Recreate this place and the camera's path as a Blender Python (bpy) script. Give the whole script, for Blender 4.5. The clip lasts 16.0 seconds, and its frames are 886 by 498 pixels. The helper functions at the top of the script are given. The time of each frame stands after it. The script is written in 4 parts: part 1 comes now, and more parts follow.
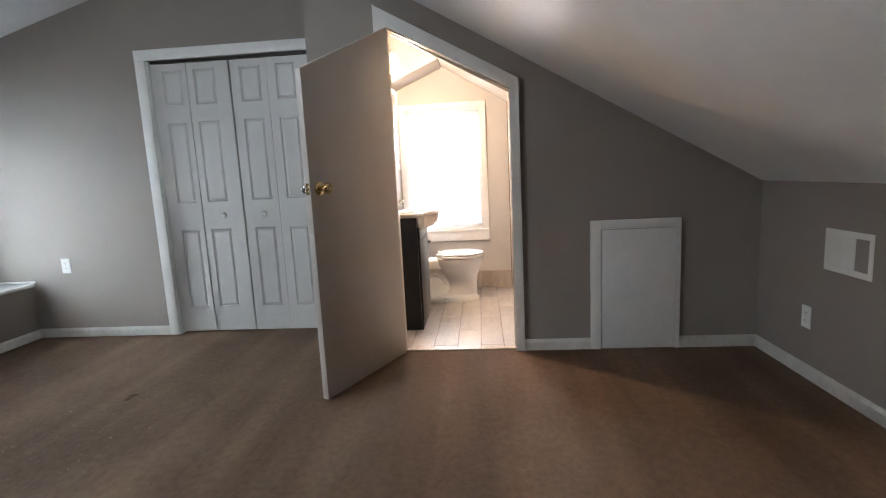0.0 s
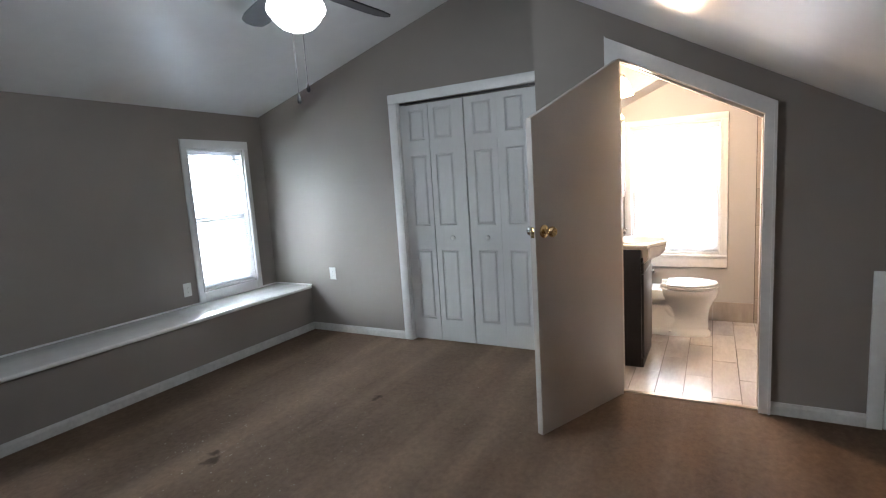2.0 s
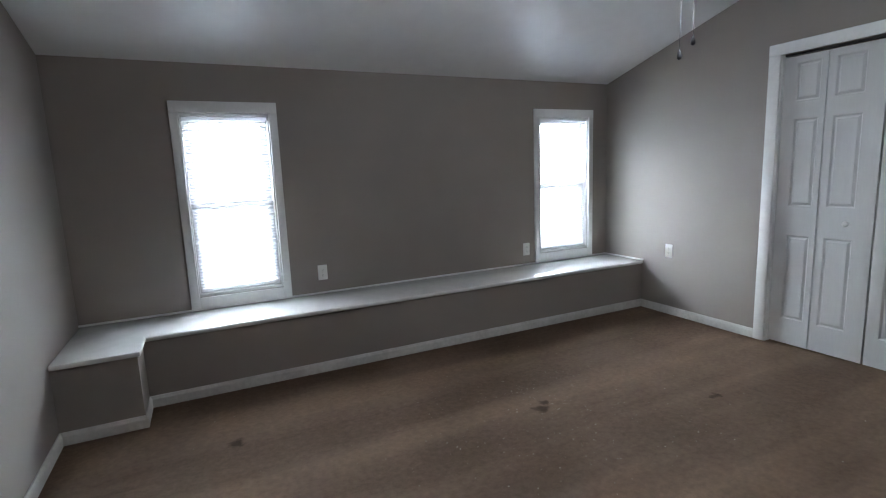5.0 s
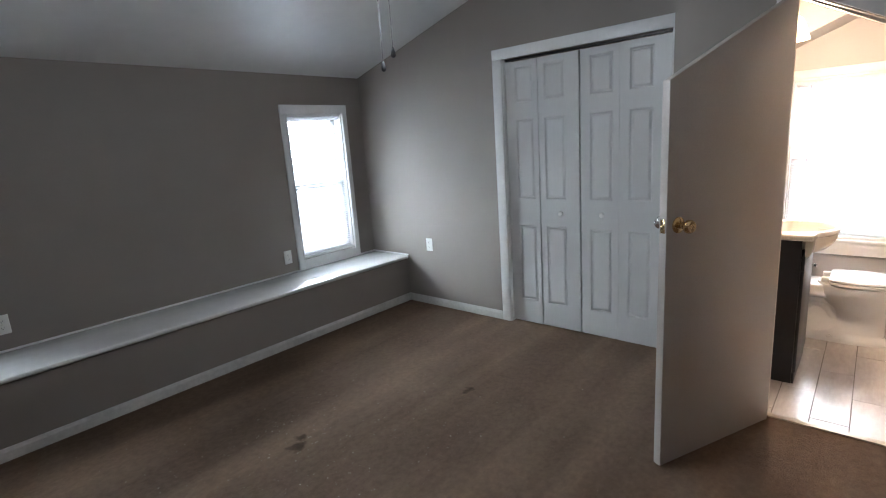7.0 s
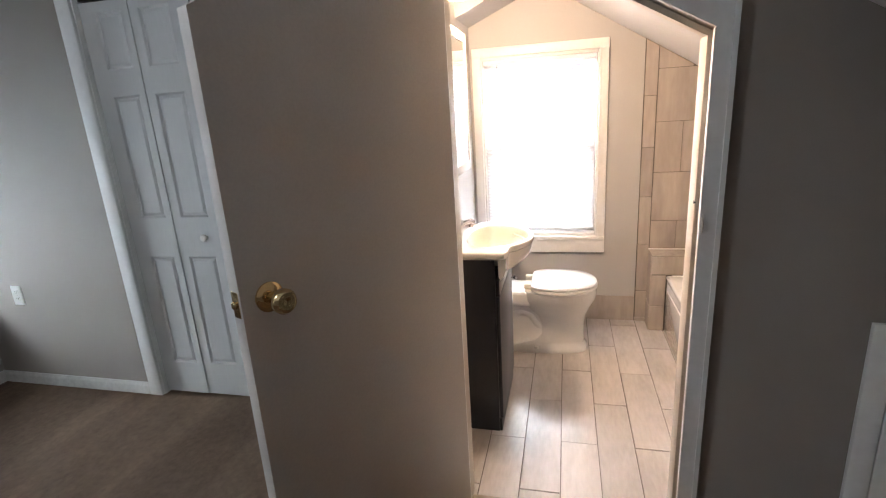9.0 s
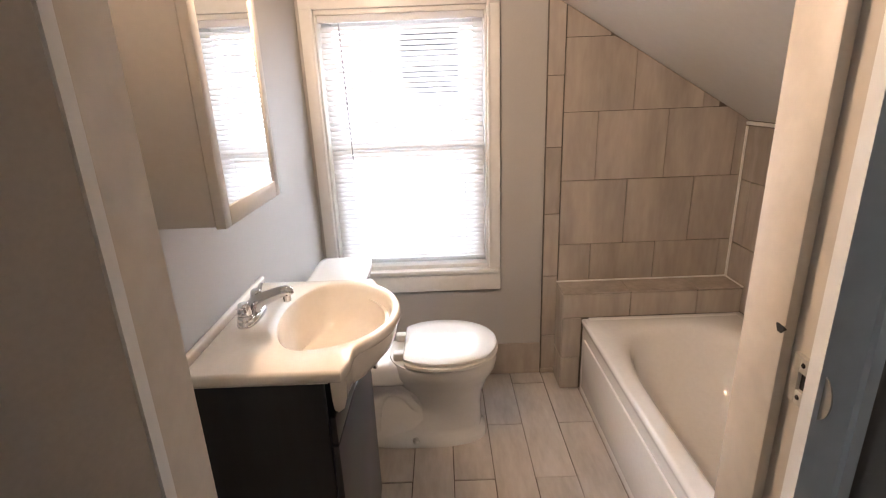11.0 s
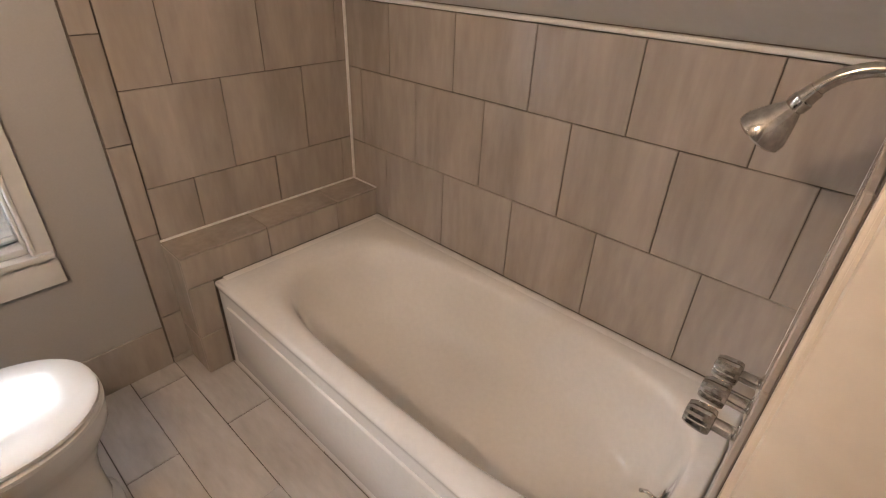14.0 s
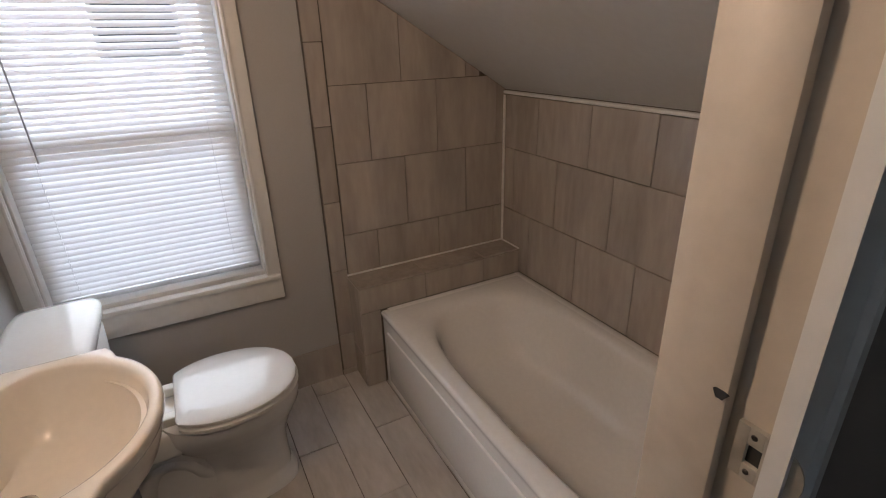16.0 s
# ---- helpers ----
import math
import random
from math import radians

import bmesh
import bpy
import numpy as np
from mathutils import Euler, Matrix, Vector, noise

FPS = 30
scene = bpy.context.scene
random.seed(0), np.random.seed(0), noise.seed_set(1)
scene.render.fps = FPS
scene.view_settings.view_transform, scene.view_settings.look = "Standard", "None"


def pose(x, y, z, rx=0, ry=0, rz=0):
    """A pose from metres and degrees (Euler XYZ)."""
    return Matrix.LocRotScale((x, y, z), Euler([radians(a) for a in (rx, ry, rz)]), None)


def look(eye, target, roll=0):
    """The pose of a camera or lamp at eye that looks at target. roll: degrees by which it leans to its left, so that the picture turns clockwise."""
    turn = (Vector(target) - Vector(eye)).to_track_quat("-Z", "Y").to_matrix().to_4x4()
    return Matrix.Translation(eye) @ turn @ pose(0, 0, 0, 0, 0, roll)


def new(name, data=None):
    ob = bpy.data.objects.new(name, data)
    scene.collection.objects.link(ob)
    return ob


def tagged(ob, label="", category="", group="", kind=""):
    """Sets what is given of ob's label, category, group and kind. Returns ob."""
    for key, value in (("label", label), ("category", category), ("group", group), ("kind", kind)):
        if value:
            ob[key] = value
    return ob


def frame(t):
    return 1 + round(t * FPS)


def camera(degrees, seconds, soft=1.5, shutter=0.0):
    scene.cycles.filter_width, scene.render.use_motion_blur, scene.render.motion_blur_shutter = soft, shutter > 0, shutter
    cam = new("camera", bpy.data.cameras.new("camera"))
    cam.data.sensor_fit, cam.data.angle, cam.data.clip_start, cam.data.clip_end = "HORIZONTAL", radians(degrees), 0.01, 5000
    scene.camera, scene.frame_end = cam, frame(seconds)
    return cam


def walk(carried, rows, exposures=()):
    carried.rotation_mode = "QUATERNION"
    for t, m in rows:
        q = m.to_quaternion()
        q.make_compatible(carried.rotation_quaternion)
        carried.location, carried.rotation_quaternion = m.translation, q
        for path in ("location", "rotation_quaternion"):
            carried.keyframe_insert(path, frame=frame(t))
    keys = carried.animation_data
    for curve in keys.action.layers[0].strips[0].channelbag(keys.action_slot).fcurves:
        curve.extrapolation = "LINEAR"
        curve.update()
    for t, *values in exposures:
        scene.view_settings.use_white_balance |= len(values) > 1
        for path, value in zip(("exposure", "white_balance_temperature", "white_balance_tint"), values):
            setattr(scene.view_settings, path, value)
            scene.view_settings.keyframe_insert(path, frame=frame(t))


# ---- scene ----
cam = camera(83.5, 16.0, soft=1.15)
PATH = [
    (0, (-0.240, -3.051, 1.122), (-0.403, -1.079, 0.828), -2.86),
    (0.5, (-0.287, -3.020, 1.238), (-0.599, -1.069, 0.927), -3.42),
    (1, (-0.268, -3.023, 1.318), (-0.782, -1.116, 1.004), -3.97),
    (1.5, (-0.261, -3.047, 1.349), (-1.006, -1.215, 1.052), -4.21),
    (2, (-0.280, -3.076, 1.367), (-1.237, -1.340, 1.100), -3.69),
    (2.5, (-0.314, -3.105, 1.368), (-1.444, -1.474, 1.120), -3.09),
    (3, (-0.353, -3.153, 1.375), (-1.657, -1.658, 1.123), -2.70),
    (3.5, (-0.377, -3.195, 1.379), (-1.886, -1.910, 1.115), -2.80),
    (4, (-0.403, -3.210, 1.367), (-2.058, -2.125, 1.078), -2.54),
    (4.2, (-0.408, -3.218, 1.364), (-2.106, -2.201, 1.076), -2.42),
    (5.2, (-0.452, -3.150, 1.342), (-2.235, -2.300, 1.029), -2.25),
    (6.3, (-0.466, -3.020, 1.341), (-2.114, -1.942, 0.988), -2.38),
    (6.5, (-0.504, -2.932, 1.381), (-2.069, -1.744, 1.010), -2.79),
    (7, (-0.452, -2.739, 1.480), (-1.744, -1.272, 1.057), -3.98),
    (7.5, (-0.319, -2.390, 1.449), (-1.240, -0.681, 0.968), -4.31),
    (8, (-0.339, -2.070, 1.447), (-1.025, -0.263, 0.933), -4.14),
    (8.2, (-0.381, -1.961, 1.461), (-1.007, -0.134, 0.942), -4.05),
    (10.3, (-0.437, -0.759, 1.416), (-0.715, 1.137, 0.844), -2.57),
    (10.5, (-0.420, -0.653, 1.420), (-0.640, 1.248, 0.836), -2.39),
    (11, (-0.440, -0.462, 1.417), (-0.447, 1.441, 0.801), -2.23),
    (11.5, (-0.491, -0.284, 1.425), (-0.236, 1.583, 0.753), -2.32),
    (12, (-0.446, -0.151, 1.406), (0.073, 1.636, 0.674), -1.98),
    (12.5, (-0.373, -0.018, 1.395), (0.428, 1.623, 0.579), -1.23),
    (13, (-0.329, 0.062, 1.376), (0.713, 1.509, 0.471), -0.05),
    (13.5, (-0.326, 0.109, 1.374), (0.886, 1.359, 0.390), 1.40),
    (14, (-0.338, 0.130, 1.372), (0.947, 1.265, 0.342), 2.39),
    (14.5, (-0.338, 0.139, 1.368), (0.951, 1.268, 0.336), 2.14),
    (15, (-0.347, 0.122, 1.384), (0.874, 1.371, 0.410), 0.72),
    (15.5, (-0.402, 0.014, 1.427), (0.677, 1.453, 0.552), -0.76),
    (16, (-0.452, -0.158, 1.448), (0.412, 1.470, 0.670), -1.63),
]
walk(cam, [(t, look(eye, target, roll)) for t, eye, target, roll in PATH],
     exposures=[(0, 0.72, 6650, 12), (1, 0.68, 6600, 12), (2, 0.65, 6500, 12), (3, 0.66, 6450, 13), (4.2, 0.66, 6450, 14), (6.3, 0.6, 6450, 13), (7, 0.52, 6480, 13), (8.2, 0.48, 6600, 13), (10.3, 0.08, 6550, 13), (11, -0.4, 6550, 13), (11.5, -0.8, 6650, 12), (12, -1.12, 6650, 12), (12.5, -1.2, 6650, 12), (13, -1, 6650, 12), (13.5, -0.7, 6600, 12), (14, -0.6, 6550, 12), (14.5, -0.55, 6550, 12), (15, -0.62, 6600, 12), (15.5, -0.88, 6420, 12), (16, -1.5, 6250, 12)])

# ---- light ----
world = bpy.data.worlds.new("sky")
scene.world = world
world.use_nodes = True
wt = world.node_tree
sky = wt.nodes.new("ShaderNodeTexSky")
sky.sky_type, sky.sun_disc = "NISHITA", False
sky.sun_elevation, sky.sun_rotation = radians(40), radians(-60)
wt.links.new(sky.outputs[0], wt.nodes["Background"].inputs[0])
wt.nodes["Background"].inputs[1].default_value = 0.08
SKY_GLOW = 31.0
NORTH_GLOW = 75.0
FAN_WATTS = 10.5
VANITY_WATTS = 52.0

# ---- plan, metres ----
XW, XK = -4.248, 1.395          # window wall, knee wall
YS, YC = -3.95, 0.513           # back wall, closet wall
XR = -1.255                     # return beside the closet
XCT = -1.360                    # closet casing's outer edge
VZ, SZ = 0.645, 1.258           # tub valves, shower arm
YB, YI = 0.0, 0.112             # bathroom partition
BX0, BX1, BY1 = -1.02, 0.917, 1.792
TUB_X, TUB_Y1, TUB_H = 0.185, 1.632, 0.377
DX0, DX1 = -0.765, -0.045        # clear doorway
RIDGE = -1.796


def roof_r(x):
    return 1.0 + 0.57 * (XK - x)


def roof_b(x):
    return 1.238 + 0.60 * (BX1 - x)


def roof_l(x):
    return 2.115 + 0.2868 * (x - XW)


def head(x):
    return 1.579 - 0.552 * x


# ---- materials ----
def material(name, base, rough=0.6, metal=0.0, vary=0.08, scale=3.0, fine=60.0, bump=0.1, depth=0.002, spec=0.5, stretch=(1, 1, 1), second=None, coat=0.0):
    m = bpy.data.materials.new(name)
    m.use_nodes = True
    nt = m.node_tree
    b = nt.nodes["Principled BSDF"]
    b.inputs["Roughness"].default_value = rough
    b.inputs["Metallic"].default_value = metal
    b.inputs["Specular IOR Level"].default_value = spec
    b.inputs["Coat Weight"].default_value = coat
    tc = nt.nodes.new("ShaderNodeTexCoord")
    mp = nt.nodes.new("ShaderNodeMapping")
    mp.inputs["Scale"].default_value = stretch
    nt.links.new(tc.outputs["Object"], mp.inputs[0])
    n1 = nt.nodes.new("ShaderNodeTexNoise")
    n1.inputs["Scale"].default_value, n1.inputs["Detail"].default_value = scale, 6
    n2 = nt.nodes.new("ShaderNodeTexNoise")
    n2.inputs["Scale"].default_value, n2.inputs["Detail"].default_value = fine, 4
    for n in (n1, n2):
        nt.links.new(mp.outputs[0], n.inputs["Vector"])
    mix = nt.nodes.new("ShaderNodeMixRGB")
    dark = tuple(c * (1 - 2 * vary) for c in base) if second is None else second
    light = tuple(min(1.0, c * (1 + 1.2 * vary)) for c in base)
    mix.inputs[1].default_value, mix.inputs[2].default_value = (*dark, 1), (*light, 1)
    add = nt.nodes.new("ShaderNodeMath")
    add.operation = "MULTIPLY_ADD"
    add.inputs[1].default_value, add.inputs[2].default_value = 0.35, 0.0
    nt.links.new(n2.outputs[0], add.inputs[0])
    ad2 = nt.nodes.new("ShaderNodeMath")
    ad2.operation = "MULTIPLY_ADD"
    ad2.inputs[1].default_value = 0.65
    nt.links.new(n1.outputs[0], ad2.inputs[0])
    nt.links.new(add.outputs[0], ad2.inputs[2])
    ramp = nt.nodes.new("ShaderNodeMapRange")
    ramp.inputs[1].default_value, ramp.inputs[2].default_value = 0.33, 0.67
    nt.links.new(ad2.outputs[0], ramp.inputs[0])
    nt.links.new(ramp.outputs[0], mix.inputs[0])
    nt.links.new(mix.outputs[0], b.inputs["Base Color"])
    if bump:
        bp = nt.nodes.new("ShaderNodeBump")
        bp.inputs["Strength"].default_value, bp.inputs["Distance"].default_value = bump, depth
        nt.links.new(n2.outputs[0], bp.inputs["Height"])
        nt.links.new(bp.outputs[0], b.inputs["Normal"])
    return m


def node_of(m, kind):
    return next(n for n in m.node_tree.nodes if n.bl_idname == kind)


def piecewise(m, amount):
    """Lets each piece of a material be a little lighter or darker, by chance."""
    nt = m.node_tree
    b = nt.nodes["Principled BSDF"]
    src = b.inputs["Base Color"].links[0].from_socket
    info = nt.nodes.new("ShaderNodeObjectInfo")
    rng = nt.nodes.new("ShaderNodeMapRange")
    rng.inputs[3].default_value, rng.inputs[4].default_value = 1 - amount, 1 + amount
    nt.links.new(info.outputs["Random"], rng.inputs[0])
    hsv = nt.nodes.new("ShaderNodeHueSaturation")
    nt.links.new(rng.outputs[0], hsv.inputs["Value"])
    nt.links.new(src, hsv.inputs["Color"])
    nt.links.new(hsv.outputs[0], b.inputs["Base Color"])
    # shift the grain from piece to piece
    mp = node_of(m, "ShaderNodeMapping")
    mul = nt.nodes.new("ShaderNodeVectorMath")
    mul.operation = "SCALE"
    mul.inputs[0].default_value = (37, 19, 23)
    nt.links.new(info.outputs["Random"], mul.inputs["Scale"])
    nt.links.new(mul.outputs[0], mp.inputs["Location"])
    return m


def streaks(m, amount):
    """Soft slanting veins, as in stone-look porcelain."""
    nt = m.node_tree
    b = nt.nodes["Principled BSDF"]
    src = b.inputs["Base Color"].links[0].from_socket
    tc = nt.nodes.new("ShaderNodeTexCoord")
    info = nt.nodes.new("ShaderNodeObjectInfo")
    mp = nt.nodes.new("ShaderNodeMapping")
    mp.inputs["Rotation"].default_value = (radians(14), radians(-14), 0)
    mp.inputs["Scale"].default_value = (9, 9, 1.5)
    mul = nt.nodes.new("ShaderNodeVectorMath")
    mul.operation = "SCALE"
    mul.inputs[0].default_value = (61, 43, 29)
    nt.links.new(info.outputs["Random"], mul.inputs["Scale"])
    nt.links.new(mul.outputs[0], mp.inputs["Location"])
    nt.links.new(tc.outputs["Object"], mp.inputs[0])
    n = nt.nodes.new("ShaderNodeTexNoise")
    n.inputs["Scale"].default_value, n.inputs["Detail"].default_value, n.inputs["Distortion"].default_value = 1.0, 5, 0.6
    nt.links.new(mp.outputs[0], n.inputs["Vector"])
    r = nt.nodes.new("ShaderNodeMapRange")
    r.inputs[1].default_value, r.inputs[2].default_value = 0.36, 0.62
    r.inputs[3].default_value, r.inputs[4].default_value = 1 - amount, 1 + 0.35 * amount
    nt.links.new(n.outputs[0], r.inputs[0])
    hsv = nt.nodes.new("ShaderNodeHueSaturation")
    nt.links.new(r.outputs[0], hsv.inputs["Value"])
    nt.links.new(src, hsv.inputs["Color"])
    nt.links.new(hsv.outputs[0], b.inputs["Base Color"])
    return m


def glowing(name, colour, strength):
    m = bpy.data.materials.new(name)
    m.use_nodes = True
    b = m.node_tree.nodes["Principled BSDF"]
    b.inputs["Base Color"].default_value = (*colour, 1)
    b.inputs["Emission Color"].default_value = (*colour, 1)
    b.inputs["Emission Strength"].default_value = strength
    return m


def glass(name, rough=0.0):
    m = bpy.data.materials.new(name)
    m.use_nodes = True
    b = m.node_tree.nodes["Principled BSDF"]
    b.inputs["Base Color"].default_value = (0.95, 0.97, 0.97, 1)
    b.inputs["Transmission Weight"].default_value = 1
    b.inputs["Roughness"].default_value = rough
    b.inputs["IOR"].default_value = 1.01
    return m


WALL = material("taupe wall paint", (0.262, 0.231, 0.208), 0.62, vary=0.03, scale=1.3, fine=220, bump=0.12, depth=0.001)
BATHWALL = material("pale grey wall paint", (0.43, 0.418, 0.405), 0.5, vary=0.03, scale=1.5, fine=200, bump=0.1, depth=0.001)
CEIL = material("semigloss ceiling paint", (0.74, 0.74, 0.73), 0.34, vary=0.03, scale=1.2, fine=9, bump=0.25, depth=0.006)
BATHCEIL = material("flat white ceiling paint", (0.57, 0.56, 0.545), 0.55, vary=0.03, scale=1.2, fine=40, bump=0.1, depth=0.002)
TRIM = material("white gloss trim paint", (0.77, 0.77, 0.76), 0.32, vary=0.04, scale=4, fine=40, bump=0.12, depth=0.001)
BASEPAINT = material("dusty white baseboard paint", (0.60, 0.585, 0.56), 0.45, vary=0.10, scale=5, fine=40, bump=0.2, depth=0.001)
JAMB = material("old cream jamb paint", (0.56, 0.505, 0.435), 0.42, vary=0.07, scale=6, fine=35, bump=0.3, depth=0.002)
DOORWHITE = material("moulded white door paint", (0.57, 0.575, 0.565), 0.38, vary=0.03, scale=3, fine=120, bump=0.1, depth=0.001, stretch=(1, 1, 0.15))
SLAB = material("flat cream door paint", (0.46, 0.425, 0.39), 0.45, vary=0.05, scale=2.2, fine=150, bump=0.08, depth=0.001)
SILLPAINT = material("white gloss bench paint", (0.76, 0.76, 0.74), 0.10, vary=0.05, scale=3, fine=14, bump=0.1, depth=0.002)
PLASTIC = material("white plastic", (0.78, 0.78, 0.75), 0.35, vary=0.02, bump=0)
VINYL = material("white vinyl slat", (0.86, 0.87, 0.88), 0.45, vary=0.02, bump=0)
nt = VINYL.node_tree
tl = nt.nodes.new("ShaderNodeBsdfTranslucent")
tl.inputs[0].default_value = (0.86, 0.87, 0.92, 1)
mx = nt.nodes.new("ShaderNodeMixShader")
mx.inputs[0].default_value = 0.27
nt.links.new(nt.nodes["Principled BSDF"].outputs[0], mx.inputs[1])
nt.links.new(tl.outputs[0], mx.inputs[2])
nt.links.new(mx.outputs[0], nt.nodes["Material Output"].inputs[0])
SLOT = material("dark slot", (0.03, 0.03, 0.03), 0.6, vary=0.02, bump=0)
ENAMEL = material("white tub enamel", (0.90, 0.89, 0.87), 0.08, vary=0.03, scale=2, bump=0, coat=0.8)
CHINA = material("white vitreous china", (0.80, 0.80, 0.79), 0.08, vary=0.02, bump=0, coat=0.5)
MARBLE = material("cast white sink top", (0.80, 0.75, 0.68), 0.14, vary=0.03, scale=3, bump=0, coat=0.4)
NAVY = material("dark espresso cabinet", (0.018, 0.018, 0.024), 0.38, vary=0.2, scale=3, fine=40, bump=0.06, depth=0.001, stretch=(1, 1, 0.1))
CHROME = material("chrome", (0.75, 0.75, 0.76), 0.09, 1.0, vary=0.03, bump=0)
NICKEL = material("worn brushed nickel", (0.62, 0.60, 0.57), 0.16, 1.0, vary=0.15, scale=30, fine=120, bump=0.05, depth=0.001)
BRASS = material("polished brass", (0.72, 0.55, 0.30), 0.14, 1.0, vary=0.06, scale=20, bump=0)
STEEL = material("painted steel strike", (0.55, 0.52, 0.46), 0.4, 0.4, vary=0.12, scale=40, bump=0.2, depth=0.001)
MIRROR = material("mirror", (0.88, 0.9, 0.9), 0.01, 1.0, vary=0.0, bump=0)
BLADE = material("dark walnut fan blade", (0.025, 0.022, 0.024), 0.6, vary=0.2, scale=6, fine=40, bump=0.06, depth=0.001, stretch=(0.2, 1, 1))
DARKMETAL = material("dark bronze", (0.05, 0.045, 0.045), 0.35, 0.8, vary=0.1, bump=0)
WALLTILE = streaks(piecewise(material("beige streaked wall tile", (0.43, 0.378, 0.336), 0.22, vary=0.10, scale=4, fine=26, bump=0.06, depth=0.002, stretch=(1.6, 1.6, 0.35), second=(0.34, 0.298, 0.264)), 0.05), 0.09)
FLOORTILE = piecewise(material("pale plank floor tile", (0.56, 0.525, 0.50), 0.2, vary=0.08, scale=5, fine=30, bump=0.06, depth=0.002, stretch=(2.0, 0.5, 1), second=(0.45, 0.415, 0.385)), 0.06)
GROUT = material("dark grey grout", (0.12, 0.10, 0.085), 0.9, vary=0.2, scale=20, fine=120, bump=0.4, depth=0.002)
CAULK = material("white caulk", (0.82, 0.80, 0.77), 0.5, vary=0.06, scale=20, bump=0.1)
BATHWHITE = material("white cabinet paint", (0.58, 0.55, 0.51), 0.4, vary=0.03, scale=4, bump=0.05)
PANE = glass("window pane")
SHADE = glowing("lit opal glass", (0.90, 0.95, 1.0), 14.0)
BULB = glowing("warm lit opal glass", (1.0, 0.76, 0.46), 10.0)
DAY = glowing("overcast daylight", (0.78, 0.90, 1.0), SKY_GLOW)
DAYN = glowing("bright overcast daylight", (0.88, 0.94, 1.0), NORTH_GLOW)
SIDING = material("far grey window", (0.10, 0.12, 0.14), 0.3, vary=0.1, bump=0)


def carpet_material():
    m = material("brown cut-pile carpet", (0.222, 0.149, 0.103), 0.95, vary=0.12, scale=1.6, fine=520, bump=1.0, depth=0.012, spec=0.1, second=(0.168, 0.112, 0.077))
    nt = m.node_tree
    b = nt.nodes["Principled BSDF"]
    src = b.inputs["Base Color"].links[0].from_socket
    tc = nt.nodes.new("ShaderNodeTexCoord")
    # swept nap, in soft bands
    wave = nt.nodes.new("ShaderNodeTexNoise")
    wave.inputs["Scale"].default_value, wave.inputs["Detail"].default_value = 1.0, 3
    mp = nt.nodes.new("ShaderNodeMapping")
    mp.inputs["Scale"].default_value = (2.6, 0.22, 1)
    mp.inputs["Rotation"].default_value = (0, 0, radians(3))
    nt.links.new(tc.outputs["Object"], mp.inputs[0])
    nt.links.new(mp.outputs[0], wave.inputs["Vector"])
    r1 = nt.nodes.new("ShaderNodeMapRange")
    r1.inputs[1].default_value, r1.inputs[2].default_value = 0.4, 0.6
    r1.inputs[3].default_value, r1.inputs[4].default_value = 0.80, 1.14
    nt.links.new(wave.outputs[0], r1.inputs[0])
    # tufts
    tuft = nt.nodes.new("ShaderNodeTexNoise")
    tuft.inputs["Scale"].default_value, tuft.inputs["Detail"].default_value, tuft.inputs["Roughness"].default_value = 34, 8, 0.74
    mt = nt.nodes.new("ShaderNodeMapping")
    mt.inputs["Scale"].default_value = (1.0, 0.75, 1)
    mt.inputs["Rotation"].default_value = (0, 0, radians(-4))
    nt.links.new(tc.outputs["Object"], mt.inputs[0])
    nt.links.new(mt.outputs[0], tuft.inputs["Vector"])
    r2 = nt.nodes.new("ShaderNodeMapRange")
    r2.inputs[1].default_value, r2.inputs[2].default_value = 0.25, 0.75
    r2.inputs[3].default_value, r2.inputs[4].default_value = 0.74, 1.26
    nt.links.new(tuft.outputs[0], r2.inputs[0])
    mul = nt.nodes.new("ShaderNodeMath")
    mul.operation = "MULTIPLY"
    nt.links.new(r1.outputs[0], mul.inputs[0])
    nt.links.new(r2.outputs[0], mul.inputs[1])
    last = mul.outputs[0]
    # spilled spots
    warp = nt.nodes.new("ShaderNodeTexNoise")
    warp.inputs["Scale"].default_value = 22
    nt.links.new(tc.outputs["Object"], warp.inputs["Vector"])
    for x, y, r in ((-2.577, -1.561, 0.055), (-2.63, -1.50, 0.035), (-2.203, -0.605, 0.04), (-3.063, -3.126, 0.05)):
        d = nt.nodes.new("ShaderNodeVectorMath")
        d.operation = "DISTANCE"
        d.inputs[1].default_value = (x, y, 0)
        nt.links.new(tc.outputs["Object"], d.inputs[0])
        w = nt.nodes.new("ShaderNodeMath")
        w.operation = "MULTIPLY_ADD"
        w.inputs[1].default_value, w.inputs[2].default_value = 0.09, -0.045
        nt.links.new(warp.outputs[0], w.inputs[0])
        s = nt.nodes.new("ShaderNodeMath")
        nt.links.new(d.outputs["Value"], s.inputs[0])
        nt.links.new(w.outputs[0], s.inputs[1])
        k = nt.nodes.new("ShaderNodeMapRange")
        k.inputs[1].default_value, k.inputs[2].default_value = r * 0.4, r
        k.inputs[3].default_value, k.inputs[4].default_value = 0.42, 1.0
        nt.links.new(s.outputs[0], k.inputs[0])
        mm = nt.nodes.new("ShaderNodeMath")
        mm.operation = "MULTIPLY"
        nt.links.new(last, mm.inputs[0])
        nt.links.new(k.outputs[0], mm.inputs[1])
        last = mm.outputs[0]
    hsv = nt.nodes.new("ShaderNodeHueSaturation")
    nt.links.new(last, hsv.inputs["Value"])
    nt.links.new(src, hsv.inputs["Color"])
    nt.links.new(hsv.outputs[0], b.inputs["Base Color"])
    return m


CARPET = carpet_material()


